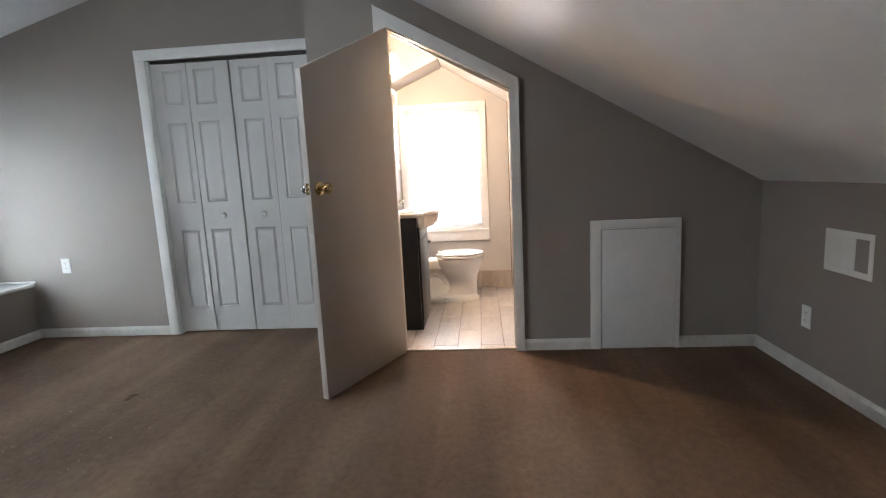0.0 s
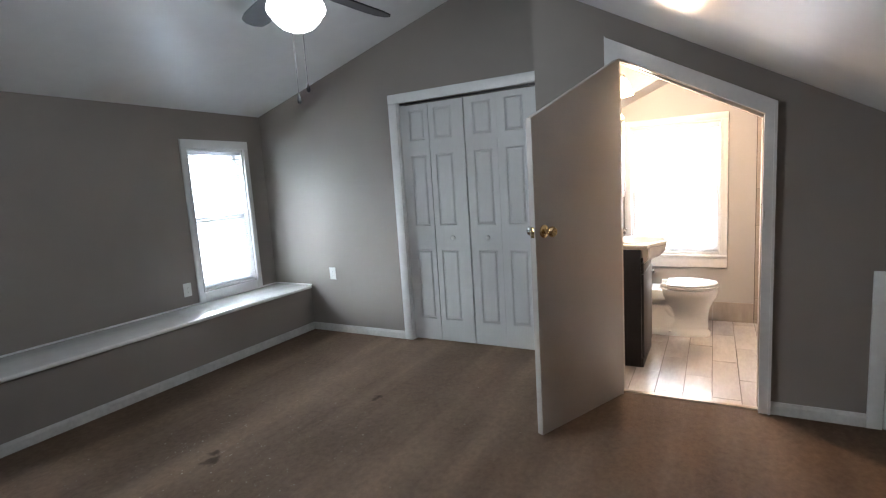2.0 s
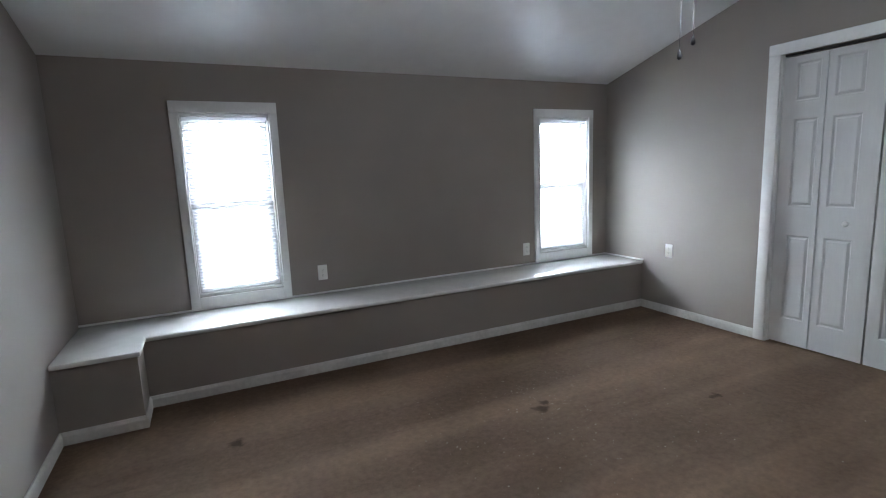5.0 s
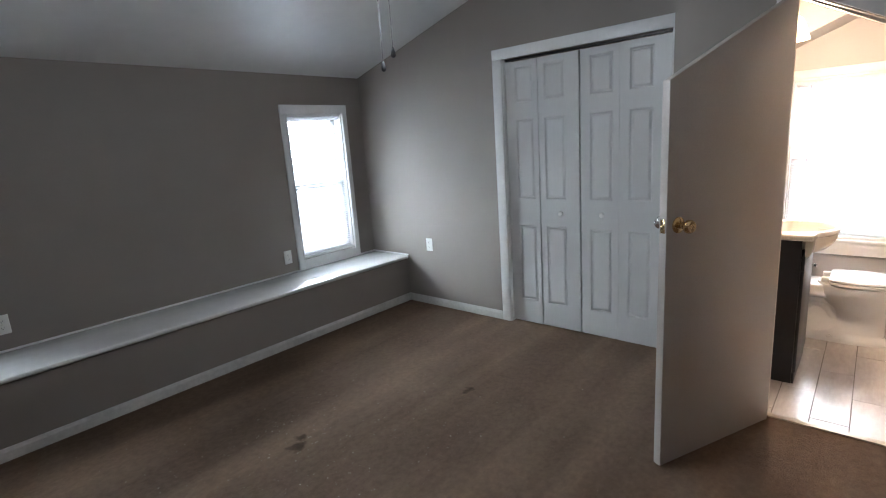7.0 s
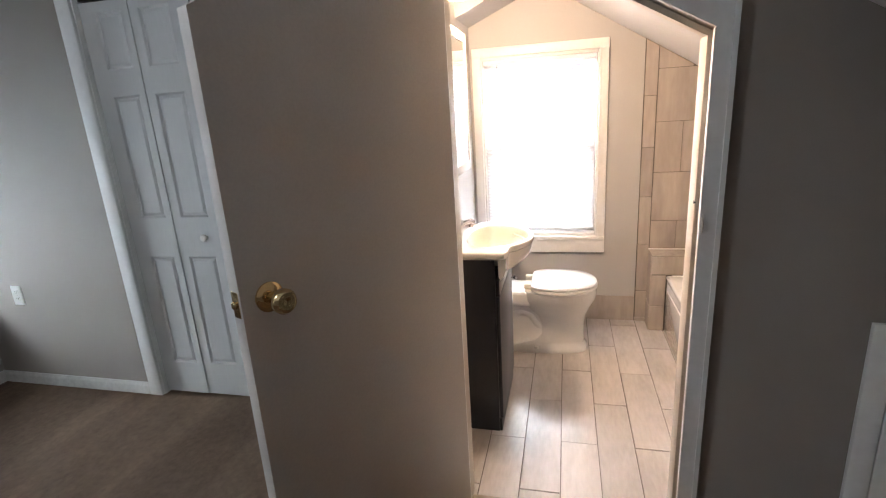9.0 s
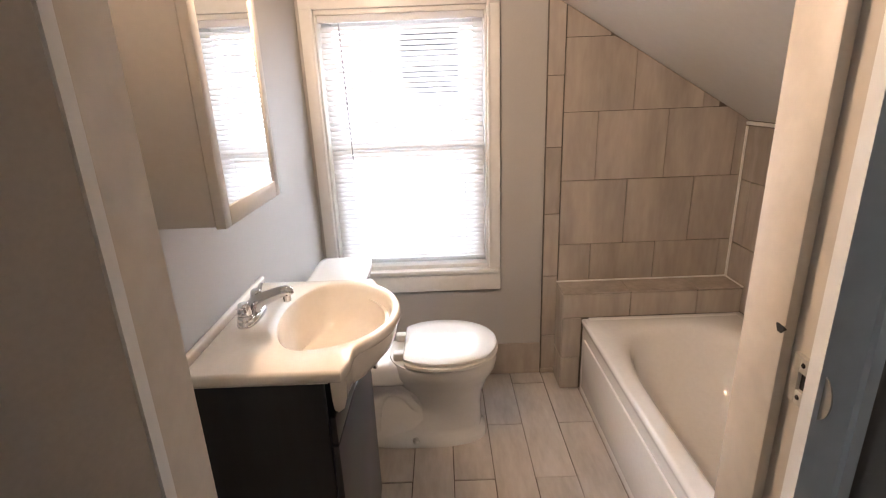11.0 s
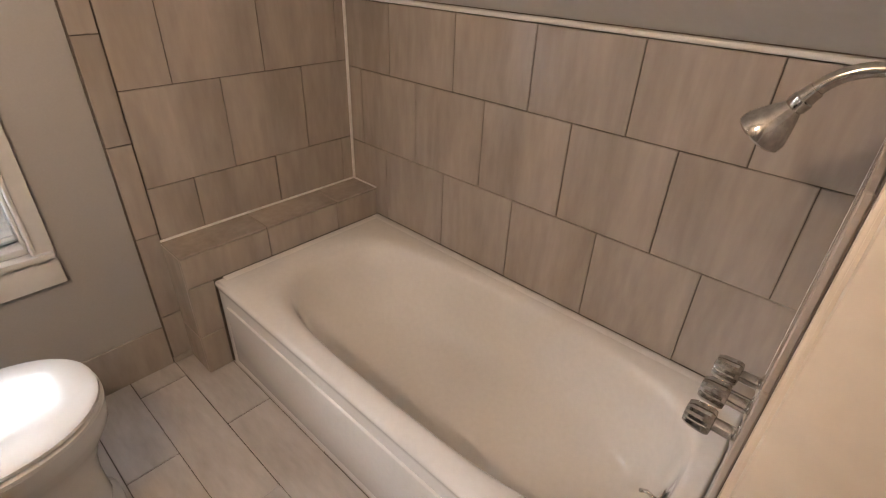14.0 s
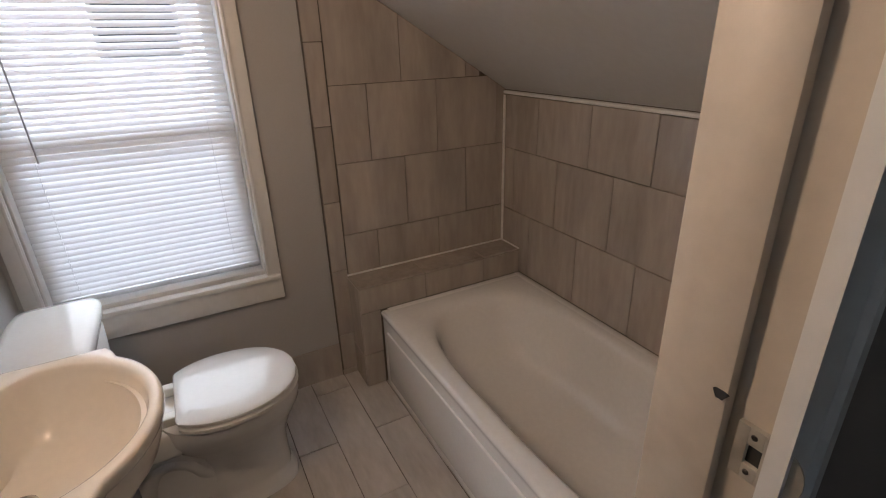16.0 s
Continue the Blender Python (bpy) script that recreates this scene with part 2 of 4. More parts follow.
# ---- shapes ----
def finish(bm, name, mat, parent=None, smooth=False, angle=40):
    bmesh.ops.recalc_face_normals(bm, faces=bm.faces)
    me = bpy.data.meshes.new(name)
    bm.to_mesh(me)
    bm.free()
    for m in mat if isinstance(mat, (list, tuple)) else (mat,):
        me.materials.append(m)
    if smooth:
        me.shade_smooth()
        me.set_sharp_from_angle(angle=radians(angle))
    ob = new(name, me)
    if parent is not None:
        ob.parent = parent
    return ob


def add_box(bm, x0, x1, y0, y1, z0, z1, bevel=0.0, seg=2):
    r = bmesh.ops.create_cube(bm, size=1.0)
    for v in r["verts"]:
        v.co = Vector(((x0 + x1) / 2 + v.co.x * (x1 - x0), (y0 + y1) / 2 + v.co.y * (y1 - y0), (z0 + z1) / 2 + v.co.z * (z1 - z0)))
    if bevel:
        edges = list({e for v in r["verts"] for e in v.link_edges})
        bmesh.ops.bevel(bm, geom=edges, offset=bevel, segments=seg, affect="EDGES", profile=0.5)


def box(name, x0, x1, y0, y1, z0, z1, mat, parent=None, bevel=0.003, seg=2):
    bm = bmesh.new()
    add_box(bm, x0, x1, y0, y1, z0, z1, bevel, seg)
    return finish(bm, name, mat, parent, smooth=bevel > 0)


def add_prism(bm, poly, axis, a, b):
    """A polygon in the two other axes (in the order x, y, z), drawn out along axis from a to b."""
    def at(p, s):
        return {"x": (s, p[0], p[1]), "y": (p[0], s, p[1]), "z": (p[0], p[1], s)}[axis]
    lo = [bm.verts.new(at(p, a)) for p in poly]
    hi = [bm.verts.new(at(p, b)) for p in poly]
    bm.faces.new(lo)
    bm.faces.new(hi[::-1])
    n = len(poly)
    for i in range(n):
        bm.faces.new((lo[i], hi[i], hi[(i + 1) % n], lo[(i + 1) % n]))


def prism(name, polys, axis, a, b, mat, parent=None, bevel=0.0):
    bm = bmesh.new()
    for p in polys:
        add_prism(bm, p, axis, a, b)
    bmesh.ops.recalc_face_normals(bm, faces=bm.faces)
    if bevel:
        bmesh.ops.bevel(bm, geom=[e for e in bm.edges if e.calc_face_angle(0) > 0.3], offset=bevel, segments=2, affect="EDGES", profile=0.5)
    return finish(bm, name, mat, parent, smooth=bevel > 0)


def add_rings(bm, rings, close_start=True, close_end=True):
    rows = [[bm.verts.new(p) for p in ring] for ring in rings]
    n = len(rows[0])
    for a, b in zip(rows, rows[1:]):
        for i in range(n):
            bm.faces.new((a[i], a[(i + 1) % n], b[(i + 1) % n], b[i]))
    if close_start:
        bm.faces.new(rows[0][::-1])
    if close_end:
        bm.faces.new(rows[-1])


def rings(name, rows, mat, parent=None, close_start=True, close_end=True, angle=50):
    bm = bmesh.new()
    add_rings(bm, rows, close_start, close_end)
    return finish(bm, name, mat, parent, smooth=True, angle=angle)


def lathe_rows(profile, at, axis="z", seg=24):
    """Rings of a turned shape: profile of (distance along the axis, radius)."""
    out = []
    for h, r in profile:
        ring = []
        for i in range(seg):
            a = 2 * math.pi * i / seg
            c, s = r * math.cos(a), r * math.sin(a)
            p = {"z": (c, s, h), "x": (h, c, s), "y": (s, h, c)}[axis]
            ring.append(Vector(at) + Vector(p))
        out.append(ring)
    return out


def lathe(name, profile, at, mat, parent=None, axis="z", seg=24, angle=40):
    return rings(name, lathe_rows(profile, at, axis, seg), mat, parent, angle=angle)


def oval(cx, cy, z, rx, ry, n=40, power=2.0, egg=0.0):
    """A ring, squarer as power grows; egg draws it out towards +x."""
    out = []
    for i in range(n):
        a = 2 * math.pi * i / n
        c, s = math.cos(a), math.sin(a)
        x = math.copysign(abs(c) ** (2 / power), c)
        y = math.copysign(abs(s) ** (2 / power), s)
        out.append(Vector((cx + rx * x, cy + ry * y * (1 - egg * x), z)))
    return out


def flat_back(ring, x0):
    """Cuts a ring straight across at x0."""
    return [Vector((max(p.x, x0), p.y, p.z)) for p in ring]


def tube(name, points, radius, mat, parent=None, seg=12, radii=None):
    pts = [Vector(p) for p in points]
    rows = []
    up = Vector((0.13, 0.21, 0.97))
    for i, p in enumerate(pts):
        d = (pts[min(i + 1, len(pts) - 1)] - pts[max(i - 1, 0)]).normalized()
        side = d.cross(up).normalized()
        top = side.cross(d)
        r = radii[i] if radii else radius
        rows.append([p + r * (math.cos(2 * math.pi * k / seg) * side + math.sin(2 * math.pi * k / seg) * top) for k in range(seg)])
    return rings(name, rows, mat, parent)


def bend(a, b, c, n=8):
    """Points on a smooth bend from a by b to c."""
    a, b, c = Vector(a), Vector(b), Vector(c)
    return [(1 - t) ** 2 * a + 2 * t * (1 - t) * b + t * t * c for t in (i / n for i in range(n + 1))]


def thing(name, at, label, category, group=""):
    ob = new(name)
    ob.location = at
    ob.empty_display_size = 0.05
    return tagged(ob, label, category, group)


def structure(ob, label=""):
    return tagged(ob, label, kind="structure")


# ---- bedroom shell ----
structure(box("floor", XW - 0.15, XK + 0.1, YS - 0.12, 0.045, -0.1, 0.0, CARPET, bevel=0), "worn brown carpet with dark spots")
bm = bmesh.new()
add_box(bm, XW - 0.15, BX0 - 0.1, 0.045, YC + 0.75, -0.1, 0.0)
structure(finish(bm, "floor_closet", CARPET), "brown carpet before the closet")

# wall with the two windows
W1, W2 = (-3.237, -2.672), (-0.312, 0.266)
WZ0, WZ1 = 0.535, 1.793
bm = bmesh.new()
ys = [YS - 0.12, *W1, *W2, YC + 0.12]
for i in range(5):
    if i % 2 == 0:
        add_box(bm, XW - 0.16, XW, ys[i], ys[i + 1], 0, 2.2)
    else:
        add_box(bm, XW - 0.16, XW, ys[i], ys[i + 1], 0, WZ0)
        add_box(bm, XW - 0.16, XW, ys[i], ys[i + 1], WZ1, 2.2)
structure(finish(bm, "wall_west", WALL), "taupe painted wall with two windows")

# closet wall
CX0, CX1, CZ = -2.615, -1.406, 2.036
prism_top = [(CX0, roof_l(CX0) + 0.05), (RIDGE, 2.83), (CX1, roof_r(CX1) + 0.05)]
bm = bmesh.new()
add_prism(bm, [(XW - 0.16, 0), (CX0, 0), (CX0, roof_l(CX0) + 0.05), (XW - 0.16, 2.09)], "y", YC, YC + 0.12)
add_prism(bm, [(CX0, CZ), (CX1, CZ), *prism_top[::-1]], "y", YC, YC + 0.12)
add_prism(bm, [(CX1, 0), (XR + 0.06, 0), (XR + 0.06, roof_r(XR) + 0.03), (CX1, roof_r(CX1) + 0.05)], "y", YC, YC + 0.12)
structure(finish(bm, "wall_north_closet", WALL), "taupe painted gable wall round the closet")
# unseen back and side behind the closed leaves, added to keep the door gaps dark
bm = bmesh.new()
add_box(bm, CX0 - 0.1, CX1 + 0.04, YC + 0.72, YC + 0.8, 0, 2.8)
add_box(bm, CX0 - 0.16, CX0 - 0.08, YC + 0.12, YC + 0.8, 0, 2.8)
structure(finish(bm, "wall_closet_back", WALL))

# partition with the bathroom doorway, and the return beside the closet
RO0, RO1 = DX0 - 0.022, DX1 + 0.022
bm = bmesh.new()
YT = 0.085  # the partition is thin beside the vanity
add_prism(bm, [(XR, 0), (RO0, 0), (RO0, roof_r(RO0) + 0.04), (XR, roof_r(XR) + 0.04)], "y", YB, YT)
add_prism(bm, [(RO1, 0), (XK + 0.09, 0), (XK + 0.09, roof_r(XK + 0.09) + 0.04), (RO1, roof_r(RO1) + 0.04)], "y", YB, YI)
add_prism(bm, [(RO0, head(RO0) + 0.024), (RO1, head(RO1) + 0.024), (RO1, roof_r(RO1) + 0.04), (RO0, roof_r(RO0) + 0.04)], "y", YB, 0.1)
add_prism(bm, [(XR, 0), (XR + 0.1, 0), (XR + 0.1, roof_r(XR + 0.1) + 0.04), (XR, roof_r(XR) + 0.04)], "y", YT, YC + 0.02)
WALLN = structure(finish(bm, "wall_north", [WALL, BATHWALL]), "taupe painted wall under the sloping ceiling")
for p in WALLN.data.polygons:
    if p.normal.y > 0.9:
        p.material_index = 1

bm = bmesh.new()
add_box(bm, XK, XK + 0.1, YS - 0.12, BY1 + 0.12, 0, 1.06)
structure(finish(bm, "wall_knee", WALL), "low taupe knee wall")
bm = bmesh.new()
add_prism(bm, [(XW - 0.16, 0), (XK + 0.1, 0), (XK + 0.1, roof_r(XK + 0.1) + 0.03), (RIDGE, 2.80), (XW - 0.16, 2.07)], "y", YS - 0.12, YS)
structure(finish(bm, "wall_south", WALL), "taupe painted gable wall")

# ceilings
prism_l = [(XW - 0.16, roof_l(XW - 0.16)), (RIDGE, roof_l(RIDGE)), (RIDGE, roof_l(RIDGE) + 0.12), (XW - 0.16, roof_l(XW - 0.16) + 0.12)]
structure(prism("ceiling_west", [prism_l], "y", YS - 0.12, YC + 0.8, CEIL), "semigloss white sloping ceiling")
prism_r = [(RIDGE, roof_r(RIDGE)), (XK + 0.15, roof_r(XK + 0.15)), (XK + 0.15, roof_r(XK + 0.15) + 0.12), (RIDGE, roof_r(RIDGE) + 0.12)]
bm = bmesh.new()
add_prism(bm, prism_r, "y", YS - 0.12, 0.09)
prism_c = [(RIDGE, roof_r(RIDGE)), (BX0 - 0.1, roof_r(BX0 - 0.1)), (BX0 - 0.1, roof_r(BX0 - 0.1) + 0.12), (RIDGE, roof_r(RIDGE) + 0.12)]
add_prism(bm, prism_c, "y", 0.09, YC + 0.8)
structure(finish(bm, "ceiling_east", CEIL), "semigloss white sloping ceiling")
prism_b = [(x, roof_b(x) + d) for x, d in ((BX0 - 0.1, 0), (XK + 0.15, 0), (XK + 0.15, 0.12), (BX0 - 0.1, 0.12))]
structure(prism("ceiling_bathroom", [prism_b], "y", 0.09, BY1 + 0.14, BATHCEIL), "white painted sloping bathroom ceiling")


# baseboards
def base_rows(x, y, dx, dy, length, h=0.070, t=0.013):
    """A moulded skirting board from (x, y) along (dx, dy); it stands proud on the left of its run."""
    prof = [(0, 0), (t, 0), (t, h * 0.72), (t * 0.7, h * 0.86), (t * 0.45, h), (0, h)]
    out = []
    for s in (0, length):
        out.append([Vector((x + dx * s - dy * o, y + dy * s + dx * o, z)) for o, z in prof])
    return out


bm = bmesh.new()
BX_F = -3.775
STEP_Y, STEP = -3.56, 0.265     # where the bench front steps out, and how far
T0_TRIM = -0.837
add_rings(bm, base_rows(XK, YS, 0, 1, -YS))
for x0, x1 in ((0.0, 0.406), (0.938, XK)):
    add_rings(bm, base_rows(x1, YB, -1, 0, x1 - x0))
add_rings(bm, base_rows(CX0 - 0.072, YC, -1, 0, CX0 - 0.072 - BX_F))
add_rings(bm, base_rows(BX_F, YC, 0, -1, YC - STEP_Y))
add_rings(bm, base_rows(BX_F + STEP, STEP_Y, 0, -1, STEP_Y - YS))
add_rings(bm, base_rows(BX_F, STEP_Y, 1, 0, STEP + 0.014))
add_rings(bm, base_rows(BX_F + STEP, YS, 1, 0, XK - BX_F - STEP))
add_rings(bm, base_rows(XR, YC, -1, 0, XR - XCT))
add_rings(bm, base_rows(XR, YB, 0, 1, YC))
add_rings(bm, base_rows(T0_TRIM, YB, -1, 0, T0_TRIM - XR))
structure(finish(bm, "baseboard", BASEPAINT), "white painted baseboard")

# window bench
bench = thing("window_bench", (BX_F, -1.6, 0), "long built-in bench with glossy white top and taupe front", "bench")


def benchpart(ob):
    ob.parent = bench
    ob.matrix_parent_inverse = Matrix.Translation((-BX_F, 1.6, 0))
    return ob


bm = bmesh.new()
add_box(bm, XW, BX_F, STEP_Y, YC, 0, 0.411)
add_box(bm, XW, BX_F + STEP, YS, STEP_Y, 0, 0.411)
benchpart(finish(bm, "front", WALL))
poly = [(XW, YS), (BX_F + STEP + 0.02, YS), (BX_F + STEP + 0.02, STEP_Y + 0.02), (BX_F + 0.02, STEP_Y + 0.02), (BX_F + 0.02, YC), (XW, YC)]
benchpart(prism("top", [poly], "z", 0.411, 0.443, SILLPAINT, bevel=0.012))
bm = bmesh.new()
add_box(bm, XW, XW + 0.012, YS, YC, 0.443, 0.456, 0.003)
add_box(bm, XW, BX_F + 0.02, YC - 0.012, YC, 0.443, 0.456, 0.003)
benchpart(finish(bm, "trim", TRIM))


# ---- windows ----
def window(name, axis, wall, inward, a0, a1, z0, z1, trim_w, sill_z, label, apron=0.0, stool=0.0, head_w=0.055):
    """A double-hung window in a wall whose inner face is at `wall` on the given axis; inward is +1 or -1."""
    w = thing(name, (0, 0, 0), label, "window")
    w["kind"] = "structure"

    def bx(part, d0, d1, s0, s1, h0, h1, mat, bev=0.003):
        lo, hi = sorted((wall + inward * d0, wall + inward * d1))
        if axis == "x":
            return box(part, lo, hi, s0, s1, h0, h1, mat, w, bev)
        return box(part, s0, s1, lo, hi, h0, h1, mat, w, bev)

    def join(part, items, mat, bev=0.003):
        bm = bmesh.new()
        for d0, d1, s0, s1, h0, h1 in items:
            lo, hi = sorted((wall + inward * d0, wall + inward * d1))
            if axis == "x":
                add_box(bm, lo, hi, s0, s1, h0, h1, bev)
            else:
                add_box(bm, s0, s1, lo, hi, h0, h1, bev)
        return finish(bm, part, mat, w, smooth=True)

    t = trim_w
    join("casing", [(0, 0.018, a0 - t, a0, sill_z, z1), (0, 0.018, a1, a1 + t, sill_z, z1), (0, 0.02, a0 - t, a1 + t, z1, z1 + head_w)], TRIM)
    join("back_band", [(0.016, 0.026, a0 - 0.012, a0 - 0.002, z0, z1 + 0.01), (0.016, 0.026, a1 + 0.002, a1 + 0.012, z0, z1 + 0.01)], TRIM, 0.002)
    if stool:
        join("sill", [(0, 0.016, a0, a1, sill_z, z0 - 0.002)], TRIM)
    if apron:
        join("sill", [(0, 0.022, a0 - t, a1 + t, sill_z - apron, z0 - 0.02), (-0.05, 0.035, a0 - t * 0.9, a1 + t * 0.9, z0 - 0.02, z0)], TRIM)
    d = 0.014
    join("frame", [(-0.15, 0.0, a0, a0 + d * 0.6, z0, z1), (-0.15, 0.0, a1 - d * 0.6, a1, z0, z1), (-0.15, 0.0, a0, a1, z1 - 0.02, z1), (-0.15, 0.0, a0, a1, z0, z0 + 0.02)], TRIM)
    zm = (z0 + z1) / 2
    for part, off, h0, h1 in (("lower_sash", 0.0, z0 + 0.02, zm + 0.02), ("upper_sash", -0.035, zm - 0.02, z1 - 0.02)):
        join(part, [(-0.085 + off, -0.055 + off, a0 + 0.008, a0 + 0.055, h0, h1), (-0.085 + off, -0.055 + off, a1 - 0.055, a1 - 0.008, h0, h1),
                    (-0.085 + off, -0.055 + off, a0 + 0.055, a1 - 0.055, h0, h0 + 0.045), (-0.085 + off, -0.055 + off, a0 + 0.055, a1 - 0.055, h1 - 0.04, h1)], TRIM)
        p = bx("pane", -0.072 + off, -0.068 + off, a0 + 0.05, a1 - 0.05, h0 + 0.04, h1 - 0.035, PANE, 0)
        p.visible_shadow = False
    return w


window("window_1", "x", XW, 1, *W1, WZ0, WZ1, 0.058, 0.456, "white double-hung window above the bench", stool=0.03, head_w=0.075)
window("window_2", "x", XW, 1, *W2, WZ0, WZ1, 0.058, 0.456, "white double-hung window above the bench", stool=0.03, head_w=0.075)
BWX, BWZ = (-0.948, -0.232), (0.59, 1.742)
window("window_3", "y", BY1, -1, *BWX, *BWZ, 0.055, 0.565, "white double-hung bathroom window", apron=0.085)


def slat_mesh(name, length, along):
    """A thin curved slat, 25 mm deep, lying along x or y."""
    n = 4
    bm = bmesh.new()
    rows = []
    for s in (-length / 2, length / 2):
        top = [(-0.0125 + 0.025 * i / n, 0.003 * (1 - (2 * i / n - 1) ** 2)) for i in range(n + 1)]
        ring = top + [(a, z - 0.0006) for a, z in top[::-1]]
        rows.append([Vector((s, a, z)) if along == "x" else Vector((a, s, z)) for a, z in ring])
    add_rings(bm, rows)
    me = bpy.data.meshes.new(name)
    bmesh.ops.recalc_face_normals(bm, faces=bm.faces)
    bm.to_mesh(me)
    bm.free()
    me.materials.append(VINYL)
    return me


def blind(along, fixed, a0, a1, z0, z1, tilt, label, pitch=0.0215, wand=True, side=1):
    """A white mini blind; fixed is its place on the other axis."""
    b = thing("window_blind", (0, 0, 0), label, "blind", "window blinds")

    def bx(part, c, w, s0, s1, h0, h1, mat=VINYL, bev=0.002):
        if along == "x":
            return box(part, s0, s1, fixed + c - w / 2, fixed + c + w / 2, h0, h1, mat, b, bev)
        return box(part, fixed + c - w / 2, fixed + c + w / 2, s0, s1, h0, h1, mat, b, bev)

    bx("headrail", 0, 0.028, a0, a1, z1 - 0.028, z1)
    bx("bottom_rail", 0, 0.022, a0 + 0.004, a1 - 0.004, z0, z0 + 0.012)
    me = slat_mesh("slat", a1 - a0 - 0.01, along)
    n = int((z1 - z0 - 0.05) / pitch)
    for i in range(n):
        s = new("slat", me)
        s.parent = b
        a = radians(tilt + random.uniform(-3, 3))
        z = z0 + 0.025 + i * pitch
        mid = (a0 + a1) / 2
        s.matrix_basis = (Matrix.Translation((mid, fixed, z)) @ Matrix.Rotation(a, 4, "X")) if along == "x" else (Matrix.Translation((fixed, mid, z)) @ Matrix.Rotation(a, 4, "Y"))
    for f in (0.13, 0.87):
        s = a0 + f * (a1 - a0)
        for c in (-0.0135, 0.0135):
            bx("ladder_cord", c, 0.0012, s - 0.0006, s + 0.0006, z0, z1 - 0.02, VINYL, 0)
    if wand:
        s = a0 + 0.11 * (a1 - a0) + 0.012
        c = 0.02 * side
        p0 = (s, fixed + c, z1 - 0.03) if along == "x" else (fixed + c, s, z1 - 0.03)
        p1 = (s + 0.012, fixed + c, z1 - 0.60) if along == "x" else (fixed + c, s + 0.012, z1 - 0.60)
        tube("wand", [p0, p1], 0.0025, RUBBERGREY, b, 8)
    return b


RUBBERGREY = material("grey tinted wand", (0.35, 0.36, 0.38), 0.3, vary=0.05, bump=0)
blind("y", XW - 0.03, W1[0] + 0.011, W1[1] - 0.011, WZ0 + 0.025, WZ1 - 0.022, 34, "white mini blind lowered over the window", wand=False)
blind("y", XW - 0.03, W2[0] + 0.011, W2[1] - 0.011, WZ0 + 0.025, WZ1 - 0.022, 27, "white mini blind lowered over the window", wand=False)
blind("x", BY1 + 0.028, BWX[0] + 0.011, BWX[1] - 0.011, BWZ[0] + 0.045, BWZ[1] - 0.02, 47, "white mini blind lowered over the bathroom window", side=-1)

# daylight beyond the windows
for nm, args in (("backdrop_west", (XW - 0.75, XW - 0.74, W1[0] - 0.5, W1[1] + 0.5, 0.1, 2.4)), ("backdrop_west", (XW - 0.75, XW - 0.74, W2[0] - 0.5, W2[1] + 0.5, 0.1, 2.4)), ("backdrop_north", (-6.0, 5.5, 7.2, 7.25, -1.0, 5.5))):
    structure(box(nm, *args, DAYN if "north" in nm else DAY, bevel=0), "overcast daylight")
nb = thing("neighbour_window", (-0.55, 7.1, 1.78), "grey window of the house next door", "window")
bm = bmesh.new()
add_box(bm, -0.40, 0.40, -0.02, 0.02, -0.42, 0.42, 0.004)
finish(bm, "pane", SIDING, nb)
bm = bmesh.new()
for q in ((-0.45, -0.40, -0.04, 0.03, -0.47, 0.47), (0.40, 0.45, -0.04, 0.03, -0.47, 0.47), (-0.40, 0.40, -0.04, 0.03, 0.42, 0.47), (-0.40, 0.40, -0.04, 0.03, -0.47, -0.42), (-0.40, 0.40, -0.04, 0.0, -0.025, 0.025)):
    add_box(bm, *q, 0.003)
finish(bm, "frame", TRIM, nb)

# ---- closet door ----
closet = thing("closet_door", (CX0, YC, 0), "white four-leaf bifold closet door with raised panels, closed", "closet door")


def panel_leaf(x0, x1, p0, p1, y):
    """A moulded door leaf with one column of three raised panels."""
    bm = bmesh.new()
    w = x1 - x0
    h = 1.999
    cols = [0, p0 - x0, p1 - x0, w]
    rws = [0.0, 0.185, 0.79, 0.995, 1.585, 1.705, 1.955, h]
    cells = {}
    vs = [[bm.verts.new((x0 + c - CX0, y - YC, 0.014 + r)) for c in cols] for r in rws]
    for j in range(len(rws) - 1):
        for i in range(3):
            cells[i, j] = bm.faces.new((vs[j][i], vs[j][i + 1], vs[j + 1][i + 1], vs[j + 1][i]))
    bm.normal_update()
    for j in (1, 3, 5):
        f = cells[1, j]
        out = bmesh.ops.inset_region(bm, faces=[f], thickness=0.012, depth=-0.0075)
        out = bmesh.ops.inset_region(bm, faces=[f], thickness=0.006, depth=0.0)
        out = bmesh.ops.inset_region(bm, faces=[f], thickness=0.018, depth=0.0065)
    edge = [e for e in bm.edges if e.is_boundary]
    ext = bmesh.ops.extrude_edge_only(bm, edges=edge)
    for v in ext["geom"]:
        if isinstance(v, bmesh.types.BMVert):
            v.co.y += 0.033
    bmesh.ops.contextual_create(bm, geom=[e for e in bm.edges if e.is_boundary])
    ob = finish(bm, "leaf", DOORWHITE, closet, smooth=True, angle=25)
    return ob


for i, (x0, x1, p0, p1) in enumerate(((-2.604, -2.337, -2.52, -2.372), (-2.334, -2.020, -2.287, -2.125), (-2.008, -1.740, -1.942, -1.783), (-1.737, -1.417, -1.673, -1.524))):
    panel_leaf(x0, x1, p0, p1, YC + 0.024 + (0.004 if i in (1, 2) else 0))
for x in (-2.158, -1.848):
    lathe("knob", [(0, 0.007), (-0.014, 0.007), (-0.018, 0.017), (-0.026, 0.019), (-0.032, 0.015), (-0.035, 0.004)], (x - CX0, 0.028, 0.909), PLASTIC, closet, "y", 16)
bm = bmesh.new()
